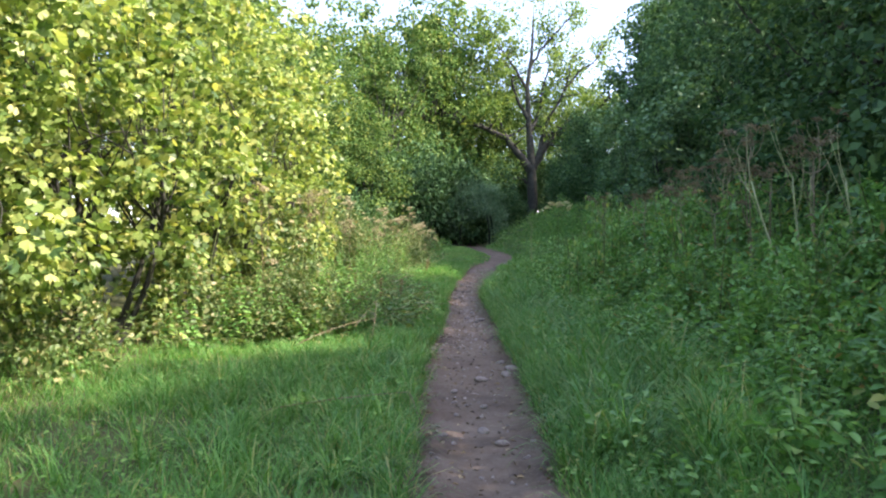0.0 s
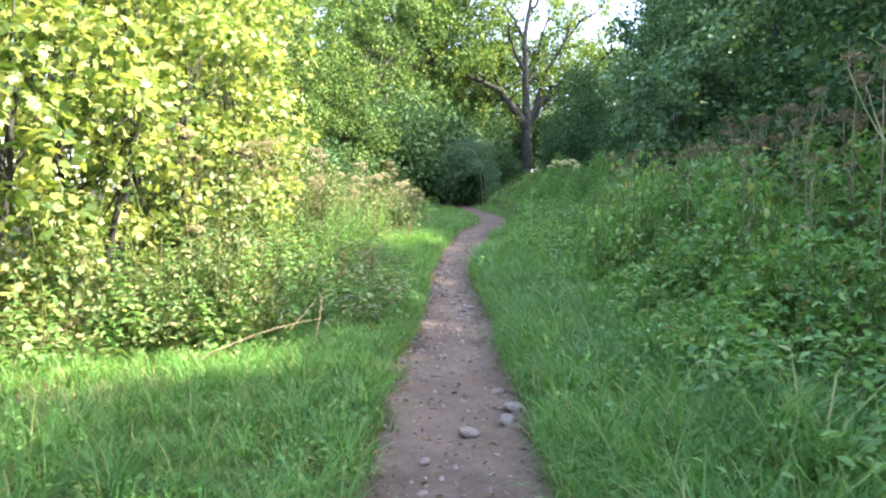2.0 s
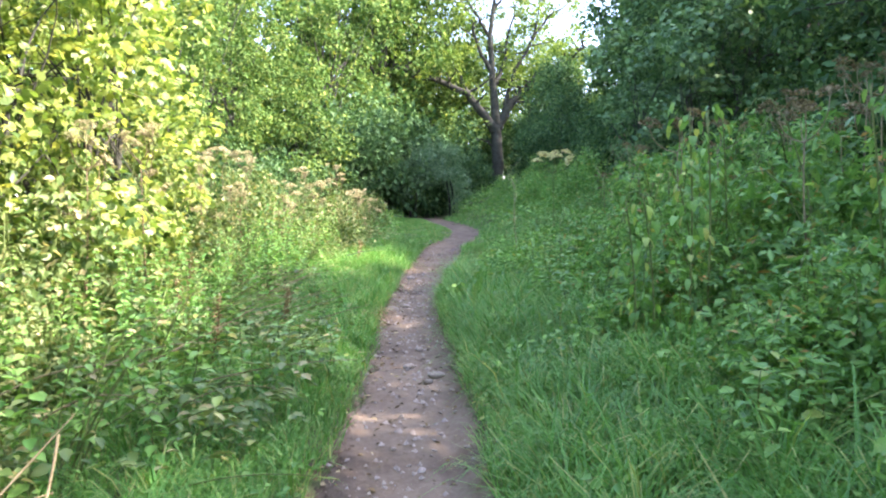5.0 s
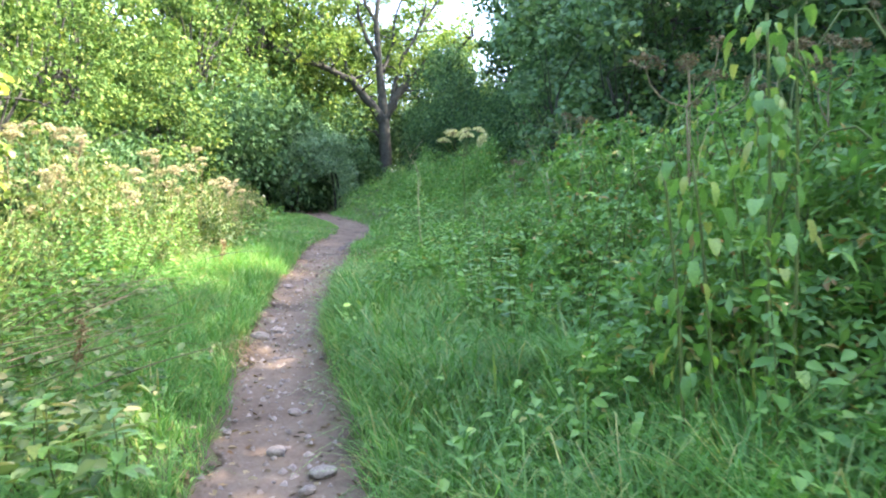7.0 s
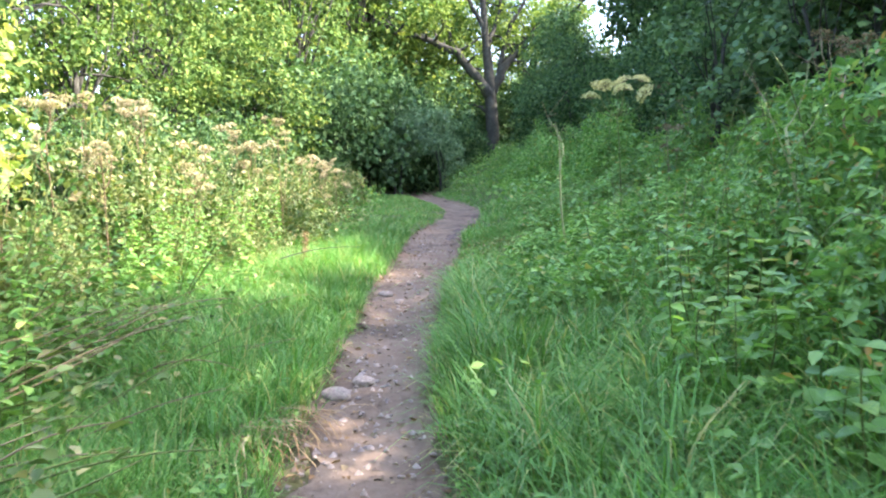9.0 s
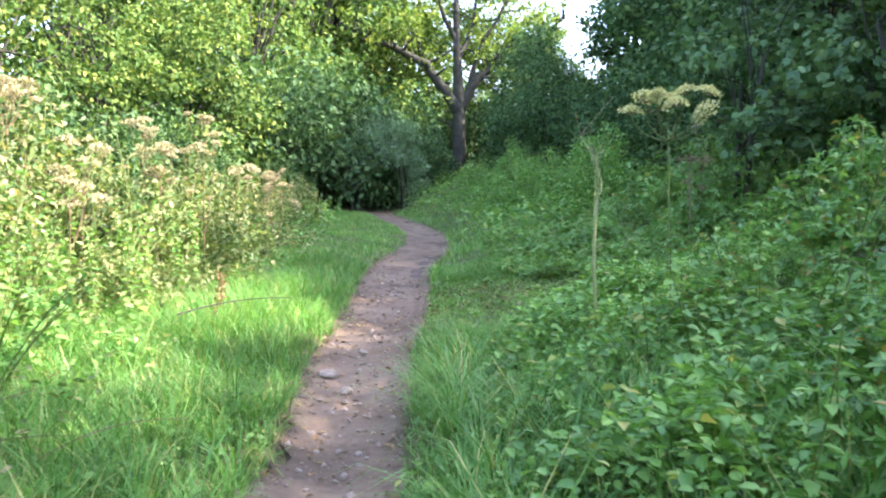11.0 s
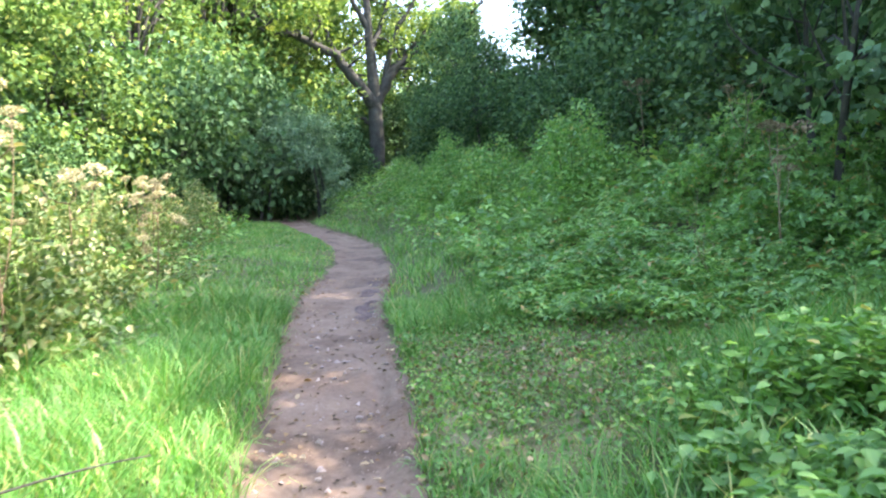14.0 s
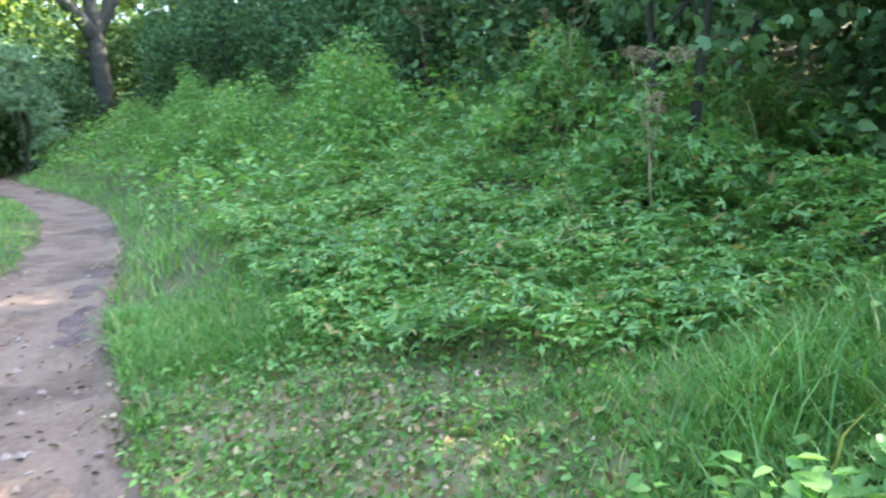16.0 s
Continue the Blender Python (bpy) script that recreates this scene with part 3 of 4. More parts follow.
for i, (x, y, s) in enumerate([(6.3, 24.9, 1.0), (7.2, 22.6, 1.1)]):
    tree("sycamore_shrub", SYC, "young sycamore with drooping lobed grey-green leaves in shade", "shrub", x, y, i * 2.0 + 0.5, s, "sycamores")

# woods at the back and beyond the hedge
WOOD = [tree_meshes("wood", 190, 3.6, 3.6, 0.4, 12.5, 0.6, 62, KITE, 0.22, M_MIDTREE, 0.2, 6.0, 1, 15),
        tree_meshes("wood", 150, 2.8, 2.8, 0.0, 8.0, 0.62, 58, KITE, 0.19, M_MIDTREE, 0.12, 3.0, 3, 12)]
WOOD.append(tree_meshes("wood", 190, 3.0, 3.0, 0.0, 10.0, 0.5, 84, KITE, 0.15, M_MIDTREE, 0.13, 3.6, 2, 13))
for i, (x, y, k, s) in enumerate([(-7.5, 21, 2, 0.85), (-8, 26, 2, 1.05), (-7.5, 31, 2, 0.95), (-7.0, 36.5, 2, 1.1), (-5.0, 41.5, 1, 1.0), (-9, 43, 0, 1.1), (-4.4, 52, 0, 1.25), (-9, 51, 0, 1.35),
                                   (-1.6, 58, 0, 1.45), (0.3, 62, 0, 1.75), (-2.8, 67, 0, 1.75), (3.2, 66, 0, 1.15), (-6, 64, 0, 1.6), (1, 76, 0, 1.35), (7, 75, 0, 1.3), (12.5, 77, 0, 1.15), (17.5, 70, 0, 0.6), (-12, 35, 0, 1.2), (-12.5, 25, 0, 1.2), (-13, 56, 0, 1.3),
                                   (-9, -6, 0, 1.0), (-3, -15, 0, 1.1), (4, -16, 0, 1.1), (-12, 15, 0, 1.2), (18, 84, 0, 1.3), (-9.6, 9.5, 1, 1.0), (-9.4, 5.0, 1, 1.0), (-9.4, 13.5, 1, 1.0)]):
    tree("woodland_tree", WOOD[k], "broadleaf tree with sunlit mixed green leaves, edge of the wood", "tree", x, y, i * 2.3, s, "woodland")
# Thicket shade, also behind the willow hollow, is put into the dark leaf colour.
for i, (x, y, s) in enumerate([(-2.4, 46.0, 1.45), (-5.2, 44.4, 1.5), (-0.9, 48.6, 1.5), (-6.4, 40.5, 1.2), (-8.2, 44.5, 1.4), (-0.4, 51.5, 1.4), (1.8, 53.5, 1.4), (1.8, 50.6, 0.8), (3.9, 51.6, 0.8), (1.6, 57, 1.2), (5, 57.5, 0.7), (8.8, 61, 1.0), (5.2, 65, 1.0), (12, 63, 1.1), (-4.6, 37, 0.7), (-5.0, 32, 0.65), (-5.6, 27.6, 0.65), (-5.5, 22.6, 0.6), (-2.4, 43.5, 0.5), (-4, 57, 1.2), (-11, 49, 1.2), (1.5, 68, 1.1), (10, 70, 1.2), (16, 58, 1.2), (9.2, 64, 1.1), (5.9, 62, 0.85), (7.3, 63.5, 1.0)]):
    tree("thicket_shrub", DARK[2], "tangled thicket shrub at the wood's edge, colour darkened for shade", "shrub", x, y, i * 1.9 + 0.6, s, "thicket", 1.1)


# willow over the far end of the path, with a hollow under it
def willow():
    ob = thing("willow_shrub", "rounded grey-green willow shrub over a dark hollow", "shrub", "", 1.9, 47.5, float(ground_z(1.9, 47.5)))
    C = []
    while len(C) < 150:
        p = np.array([rng.uniform(-2.1, 2.1), rng.uniform(-1.8, 1.8), rng.uniform(0.2, 4.9)])
        r = math.hypot(p[0] / 2.1, p[1] / 1.8)
        if r * r + ((p[2] - 2.3) / 2.4) ** 2 > 1 or (abs(p[0] + 0.15) < 1.15 and p[2] < 2.0):
            continue
        C.append(p)
    C = np.array(C)
    part("crown", mesh_np("willow_crown", *clump_leaves(C, 0.34 * rng.uniform(0.6, 1.3, len(C)), 70, LANCE, 0.2, 0.85, 0.5), M_WILLOW), ob)
    for sx in (-1.0, 0.85, 1.1, -1.3):
        g = Geo().tube(bent((sx, rng.uniform(-0.4, 0.6), -0.3), (sx * 0.7, 0, 2.8), (sx * 0.15, 0, 0), 7), [0.08, 0.03], 6)
        part("stem", g.build("willow_stem", M_BARK, True), ob)


willow()


# old oak with spreading limbs
def oak():
    bx, by = 6.85, 58.0
    bz = float(ground_z(bx, by))
    ob = thing("oak_tree", "old grey-barked oak with spreading crooked limbs and thin crown", "tree", "", bx, by, bz)
    f = 8.5 - bz
    trunk = Geo().tube([(-0.35, 0, -0.4), (-0.1, 0, 0.3), (0.05, 0, 1.5), (0.0, 0, f * 0.7), (0, 0, f), (-0.2, 0, f + 3), (-0.3, 0.1, f + 6.3), (0.1, 0.2, f + 9), (0.3, 0.2, f + 13)], [0.62, 0.48, 0.42, 0.4, 0.36, 0.24, 0.18, 0.13, 0.03], 12)
    part("trunk", trunk.build("oak_trunk", M_BARK, True), ob)
    limbs = [
        ([(0, 0, f - 0.5), (-0.7, -0.1, f + 0.5), (-2.2, -0.3, f + 2.2), (-3.8, -0.5, f + 3.0), (-5.6, -0.7, f + 3.2), (-7.0, -0.6, f + 4.2)], 0.38),
        ([(0.1, 0, f - 0.3), (0.8, 0.1, f + 1.2), (2.2, 0.3, f + 2.6), (3.2, 0.4, f + 3.5), (4.8, 0.3, f + 4.1), (6.4, 0.2, f + 5.4)], 0.36),
        ([(0.6, 0.1, f + 0.9), (0.9, 0, f + 2.4), (1.5, -0.2, f + 4.0), (2.7, -0.4, f + 6.0), (3.2, -0.5, f + 8.5)], 0.2),
        ([(-0.15, 0, f + 2.6), (0.6, 0.3, f + 4.2), (1.1, 0.4, f + 6.6), (1.9, 0.5, f + 9.5)], 0.17),
        ([(-0.2, 0, f + 3.6), (-1.2, -0.4, f + 5.2), (-1.7, -0.6, f + 7.4), (-2.6, -0.6, f + 9.2)], 0.17),
        ([(-2.0, -0.3, f + 2.0), (-2.6, 0.4, f + 3.8), (-3.2, 0.8, f + 5.6), (-4.4, 1.0, f + 7.2)], 0.14),
        ([(-0.1, 0.2, f - 1.6), (-1.0, 0.4, f - 0.9), (-1.9, 0.6, f - 1.0), (-2.7, 0.9, f - 0.2)], 0.12),
        ([(2.0, 0.3, f + 2.4), (3.0, -0.3, f + 2.5), (4.2, -0.5, f + 2.2), (5.4, -0.4, f + 2.6)], 0.13),
        ([(-0.25, 0.1, f + 6.0), (-1.1, 0.0, f + 7.6), (-2.6, -0.2, f + 9.4), (-3.6, -0.3, f + 12.0)], 0.13),
        ([(0.0, 0.2, f + 8.0), (1.0, 0.0, f + 9.6), (2.4, -0.2, f + 11.0), (4.0, -0.2, f + 12.6)], 0.12),
        ([(2.6, -0.4, f + 5.8), (3.8, -0.2, f + 7.4), (5.4, 0.0, f + 8.6), (6.4, 0.1, f + 10.6)], 0.11),
    ]
    C = []
    for pts, r in limbs:
        pts = np.array(pts, float)
        s = np.linspace(0, len(pts) - 1, 4 * len(pts))
        line = np.stack([np.interp(s, np.arange(len(pts)), pts[:, k]) for k in range(3)], -1)
        line[1:-1] = (line[:-2] + line[1:-1] + line[2:]) / 3 + rng.normal(size=(len(line) - 2, 3)) * 0.05
        limb = part("limb", Geo().tube(line, [r, r * 0.18], 7).build("oak_limb", M_BARK, True), ob)
        for i in range(6, len(line)):
            e = line[i] + np.array([rng.normal() * 0.9, rng.normal() * 0.9, rng.uniform(-0.2, 1.3)])
            part("branch", Geo().tube(bent(line[i], e, rng.normal(size=3) * 0.12, 5), [r * 0.3, 0.015], 5).build("oak_branch", M_BARK, True), limb)
            C += [e, (e + line[i]) / 2 + rng.normal(size=3) * 0.4]
    o = sphere_dirs(190)
    C = np.concatenate([np.array(C), np.array([-0.3, 0, f + 7.6]) + o * np.array([6.6, 4.0, 7.4]) * rng.uniform(0.55, 1.08, (190, 1))])
    C[:, 1] = np.where((rng.uniform(0, 1, len(C)) < 0.66) | (np.abs(C[:, 0]) < 1.0), np.abs(C[:, 1]) + 0.7, C[:, 1] - 0.3)
    part("crown", mesh_np("oak_crown", *clump_leaves(C, 0.75 * rng.uniform(0.5, 1.4, len(C)), 52, KITE, 0.24, 0.75), M_OAK), ob)


oak()


# ---- brambles and weeds ----
def bramble_meshes(r, h, n, per, size, tmpl=TRIPLE, leaf=None):
    """A mound of leaves over arching canes."""
    a, u = rng.uniform(0, 2 * np.pi, n), rng.uniform(0, 1, n) ** 0.55
    top = h * (1 - u ** 2) * (0.75 + 0.35 * np.sin(2.3 * a + 1)) * rng.uniform(0.35, 1.12, n) ** 0.6
    C = np.stack([np.cos(a) * u * r, np.sin(a) * u * r, 0.05 + top], -1)
    crown = mesh_np("bramble_leaves", *clump_leaves(C, 0.17 * rng.uniform(0.6, 1.5, n), per, tmpl, size, 0.8, 0.3, 1.1), leaf or M_BRAMBLE)
    canes = []
    for i in range(7):
        b = rng.uniform(0, 2 * np.pi)
        o = np.array([math.cos(b), math.sin(b), 0])
        canes.append(Geo().tube(bent(o * r * 0.2 - (0, 0, 0.1), o * r * rng.uniform(0.7, 1.2) + (0, 0, h * rng.uniform(0.1, 0.5)), (0, 0, h * rng.uniform(0.5, 1.0)), 9), [0.008, 0.003], 4).build("bramble_cane", M_STEM, True))
    return canes, crown


BRAMBLE = [bramble_meshes(1.0, 1.3, 125, 20, 0.105), bramble_meshes(1.2, 1.0, 130, 20, 0.105), bramble_meshes(0.9, 1.6, 130, 22, 0.085, OVATE, M_HERB), bramble_meshes(0.95, 1.75, 100, 24, 0.09, OVATE, M_SUNWEED), bramble_meshes(1.0, 1.25, 80, 20, 0.11, TRIPLE, M_SUNWEED)]


def bramble(x, y, k, s, label, turn, category="bush"):
    ob = thing("bramble_bush" if k in (0, 1, 4) else "weed_clump", label, category, "brambles" if k in (0, 1, 4) else "weeds", x, y, float(ground_z(x, y)))
    ob.rotation_euler, ob.scale = (0, 0, turn), (s, s, s)
    for me in BRAMBLE[k][0]:
        part("cane" if k in (0, 1, 4) else "stem", me, ob)
    part("leaves", BRAMBLE[k][1], ob)


for i, (x, y, k, s) in enumerate([(3.6, 4.6, 1, 1.0), (4.4, 6.8, 0, 1.2), (3.2, 8.6, 1, 0.9), (4.6, 9.8, 0, 1.2), (3.0, 11.2, 1, 0.8), (3.9, 12.2, 0, 1.25), (3.0, 12.9, 0, 0.95), (4.7, 14.4, 0, 1.3), (3.2, 15.2, 1, 0.85),
                                   (3.9, 16.4, 0, 1.1), (3.1, 17.6, 1, 0.8), (4.6, 18.4, 0, 1.2), (3.6, 20.0, 1, 0.75), (5.4, 21.2, 0, 1.1), (5.6, 12.6, 0, 1.3), (5.6, 16.8, 0, 1.3), (5.4, 4.6, 0, 1.3), (6.4, 24.6, 1, 1.1), (7.0, 27.0, 1, 1.1)]):
    bramble(x, y, k, s, "shaded bramble bush with arching canes on the bank", i * 1.1)
for i, (x, y, k, s) in enumerate([(3.4, 10.3, 2, 0.85), (3.5, 14.0, 2, 0.9), (5.2, 11.0, 2, 1.1), (4.5, 16.0, 2, 1.0), (3.3, 6.6, 2, 0.8), (5.0, 8.4, 2, 1.05), (5.3, 19.4, 2, 1.0), (5.6, 29.5, 2, 0.9), (4.8, 32.0, 2, 0.9), (6.6, 31.5, 2, 1.0), (5.8, 34.6, 2, 0.95), (7.4, 34, 2, 1.0), (4.9, 36.5, 2, 0.8), (6.0, 39.0, 2, 0.9), (5.2, 42.0, 2, 0.8), (7.0, 43, 2, 1.0)]):
    bramble(x, y, k, s, "tall leafy weeds with soft green leaves", i * 0.9, "weeds")
for i, (x, y, k, s) in enumerate([(-2.7, 10.4, 4, 0.75), (-3.1, 12.6, 4, 0.8), (-2.7, 14.8, 4, 0.6), (-3.3, 17.0, 4, 0.8), (-2.9, 19.6, 4, 0.65), (-3.6, 20.6, 4, 0.9), (-4.4, 25.6, 4, 1.1), (-3.0, 28.4, 4, 0.9), (-2.2, 32.0, 4, 0.9), (-1.6, 36.0, 4, 0.9), (-1.75, 22.3, 4, 0.6), (-1.3, 23.2, 4, 0.45)]):
    bramble(x, y, k, s, "sunlit bramble bush below the hedge", i * 1.4)
for i, (x, y, k, s) in enumerate([(-2.1, 10.2, 3, 0.7), (-2.3, 12.0, 3, 0.6), (-3.4, 14.0, 3, 1.15), (-3.5, 16.0, 3, 1.2), (-3.7, 18.6, 3, 1.15), (-2.7, 21.9, 3, 0.85), (-2.3, 26.4, 3, 0.8), (-1.6, 30.0, 3, 0.8), (-1.3, 33.6, 3, 0.7), (-1.1, 38.5, 3, 0.8), (-1.3, 42.5, 3, 0.7), (-3.4, 33.4, 3, 1.0),
                                   (-1.5, 24.9, 3, 0.9), (-2.1, 24.1, 3, 0.9), (-2.9, 23.7, 3, 1.1), (-3.7, 22.6, 3, 1.2), (-1.3, 26.4, 3, 0.75), (-3.8, 26.4, 3, 1.3), (-3.8, 10.4, 3, 0.95), (-4.4, 7.6, 3, 0.8)]):
    bramble(x, y, k, s, "tall sunny weeds beside the grass", i * 1.7, "weeds")


def tall_weeds(name, label, n, x0, x1, y0, y1, height, keep):
    g = Geo()
    x, y = rng.uniform(x0, x1, n), rng.uniform(y0, y1, n)
    k = keep(x, y) > rng.uniform(0, 1, n)
    LP, LD, LS = [], [], []
    for a, b in zip(x[k], y[k]):
        h = height * rng.uniform(0.5, 1.25)
        z = float(ground_z(a, b))
        line = bent((a, b, z - 0.03), (a + rng.normal() * 0.12 * h, b + rng.normal() * 0.12 * h, z + h), rng.normal(size=3) * 0.04, 5)
        g.tube(line, [0.005, 0.002], 3)
        m = int(7 + 9 * h)
        u = np.linspace(0.12, 1, m)
        P = np.stack([np.interp(u, np.linspace(0, 1, 5), line[:, j]) for j in range(3)], -1)
        t = np.arange(m) * 2.4 + rng.uniform(0, 6)
        for q in (0, np.pi):
            LP.append(P)
            LD.append(np.stack([np.cos(t + q), np.sin(t + q), np.full(m, -0.25)], -1))
            LS.append(0.11 * (1.15 - 0.75 * u) * rng.uniform(0.8, 1.3))
    LP, LD, LS = np.concatenate(LP), np.concatenate(LD), np.concatenate(LS)
    ob = tagged(new(name, g.build(name, M_STEM)), label, "weeds", kind="stuff")
    part("leaves", mesh_np("weed_leaf", *place(OVATE, LP, LD, rng.normal(size=LP.shape) * 0.3 + (0, 0, 1), LS), M_HERB), ob)["kind"] = "stuff"


tall_weeds("tall_nettles", "tall nettles with toothed leaves on the shady bank", 1500, 1.8, 6.0, 2, 19.4, 0.95, lambda x, y: right_band(1.2, 4.4)(x, y) * np.clip(0.35 + 1.8 * wob(x + 5, y, 1.1), 0, 1))
tall_weeds("tall_nettles", "tall nettles with pale sunlit leaves", 1500, -4.5, 0, 8.6, 34, 0.95, lambda x, y: hedge_foot(x, y) * left_band(0.9, 3.4)(x, y) * np.where(y < 15, 1.0, np.clip((-1.2 - x) / 0.6, 0, 1)))


# single broad leaves
def leaf_shape(key, width, bend, heart, material):
    """A toothed leaf with a sunk midrib, bending towards its tip."""
    rows = 7
    V, F = [], []
    for i in range(rows + 1):
        u = i / rows
        w = width * math.sin(math.pi * min(1, u * (1 - heart) + heart)) ** 0.8 * (1 - 0.25 * u) * (1.12 if i % 2 else 0.94)
        z = -bend * u * u
        V += [(-w, u - 0.05 * (i % 2), z + 0.28 * w), (0, u, z), (w, u - 0.05 * (i % 2), z + 0.28 * w)]
        if i:
            a = 3 * i
            F += [(a - 3, a - 2, a + 1), (a - 3, a + 1, a), (a - 2, a - 1, a + 2), (a - 2, a + 2, a + 1)]
    return smooth(mesh_np(key, V, F, material))


LEAVES = [leaf_shape("heart_leaf", 0.36, 0.25, 0.22, M_BROAD), leaf_shape("pointed_leaf", 0.24, 0.35, 0.1, M_BROAD), leaf_shape("round_leaf", 0.42, 0.2, 0.15, M_BROAD)]


def leaf_part(k, parent, p, d, n, s):
    d = Vector(d).normalized()
    x = d.cross(Vector(n)).normalized()
    z = x.cross(d)
    ob = new("leaf", LEAVES[k])
    ob.parent = parent
    ob.matrix_basis = Matrix.Translation(p) @ Matrix((x, d, z)).transposed().to_4x4() @ Matrix.Diagonal((s, s, s, 1))


def leafy_plant(x, y, h, size, k, stems, seed, label):
    r = np.random.default_rng(seed)
    ob = thing("leafy_weed", label, "plant", "leafy weeds", x, y, float(ground_z(x, y)))
    for i in range(stems):
        a = 2 * math.pi * i / stems + r.uniform(0, 0.8)
        hh = h * r.uniform(0.65, 1.1)
        line = bent((math.cos(a) * 0.06, math.sin(a) * 0.06, -0.05), (math.cos(a) * 0.35 * hh, math.sin(a) * 0.35 * hh, hh), (math.cos(a) * 0.06, math.sin(a) * 0.06, 0), 8)
        st = part("stem", Geo().tube(line, [0.006, 0.003], 5).build("leafy_stem", M_STEM, True), ob)
        for j in range(2, 8):
            for q in (0, math.pi):
                b = j * 1.57 + q + r.normal() * 0.25
                leaf_part(k, st, line[j] + (0, 0, 0.0), (math.cos(b), math.sin(b), 0.35 - 0.1 * (7 - j)), (0.1 * r.normal(), 0.1 * r.normal(), 1), size * r.uniform(0.75, 1.2) * (1.1 - 0.05 * j))


for i, (x, y, h, size, k, n) in enumerate([(-0.42, 12.8, 0.55, 0.14, 1, 5), (-0.8, 12.3, 0.6, 0.13, 1, 4), (-0.7, 13.2, 0.45, 0.13, 1, 4), (-1.3, 11.8, 0.7, 0.14, 1, 4), (2.15, 15.6, 0.6, 0.13, 0, 5), (2.4, 16.3, 0.7, 0.12, 2, 5), (2.2, 14.6, 0.55, 0.13, 0, 4), (2.6, 17.2, 0.65, 0.13, 0, 4),
                                            (2.3, 9.4, 0.5, 0.12, 1, 4), (2.2, 10.3, 0.5, 0.12, 2, 4), (2.5, 21.3, 0.26, 0.11, 2, 5), (2.9, 21.6, 0.28, 0.11, 2, 5), (2.2, 20.6, 0.28, 0.11, 0, 4), (3.3, 21.6, 0.28, 0.12, 2, 5), (-1.1, 20.4, 0.45, 0.12, 1, 4), (2.0, 7.4, 0.5, 0.12, 1, 4), (-1.75, 15.6, 0.6, 0.13, 0, 4), (-2.1, 16.3, 0.7, 0.13, 2, 4), (-1.45, 14.9, 0.45, 0.12, 0, 4), (-2.0, 14.6, 0.6, 0.12, 1, 4)]):
    leafy_plant(x, y, h, size, k, n, 700 + i, "leafy green weed with broad pointed leaves at the grass edge")


# climber on tall stems
def climber(x, y, h, turn):
    z = float(ground_z(x, y))
    ob = thing("climbing_bindweed", "tall stems wound with hanging heart-shaped green leaves", "plant", "climbers", x, y, z)
    for dx in (0.0, 0.14):
        line = bent((dx, 0, -0.1), (dx + 0.08 * math.cos(turn), 0.08 * math.sin(turn), h), (0.05, 0.03, 0), 10)
        part("stem", Geo().tube(line, [0.012, 0.006], 5).build("climber_stem", M_STEM, True), ob)
    for _ in range(int(62 * h)):
        u, a = rng.uniform(0.12, 1.02), rng.uniform(0, 2 * math.pi)
        r = 0.04 + 0.3 * rng.uniform(0, 1) ** 1.6 * (1.1 - 0.5 * u)
        leaf_part(0 if rng.uniform() < 0.4 else 1, ob, (math.cos(a) * r + 0.06, math.sin(a) * r, u * h), (math.cos(a) * 0.6, math.sin(a) * 0.6, rng.uniform(-1.2, -0.3)), (math.cos(a), math.sin(a), rng.uniform(0.2, 0.9)), 0.08 * rng.uniform(0.55, 1.35))


for x, y, h, a in [(2.45, 12.25, 1.9, 0.4), (2.05, 12.2, 1.35, 2.0), (2.9, 12.9, 1.9, 1.0), (3.3, 11.2, 1.8, 3.0), (2.9, 9.2, 1.5, 4.0)]:
    climber(x, y, h, a)


# ---- umbels ----
def umbel_mesh(key, radius, rays, leaf):
    """A flat seed head: fine rays with a small cluster of seeds on each."""
    g, P = Geo(), []
    a = np.arange(rays) * 2.4
    r = radius * np.sqrt((np.arange(rays) + 0.5) / rays)
    for i in range(rays):
        tip = np.array([math.cos(a[i]) * r[i], math.sin(a[i]) * r[i], radius * 0.75 - 0.5 * r[i] ** 2 / radius])
        g.tube([(0, 0, 0), tip * (0.55, 0.55, 0.5), tip], 0.0016, 3)
        for k in range(8):
            P.append(tip + rng.normal(size=3) * np.array([1, 1, 0.4]) * radius * 0.1)
    P = np.array(P)
    D = rng.normal(size=P.shape) + (0, 0, 0.2)
    heads = mesh_np(key, *place(KITE, P, D, rng.normal(size=P.shape) * 0.5 + (0, 0, 1), 0.022 * rng.uniform(0.7, 1.3, len(P)), np.full(len(P), 1.5)), leaf)
    return g.build(key + "_rays", M_STRAW), heads


UMBEL = [umbel_mesh("brown_umbel", 0.125, 26, M_SEED), umbel_mesh("cream_umbel", 0.115, 40, M_SEEDY), umbel_mesh("dead_umbel", 0.1, 18, M_SEEDSHADE)]


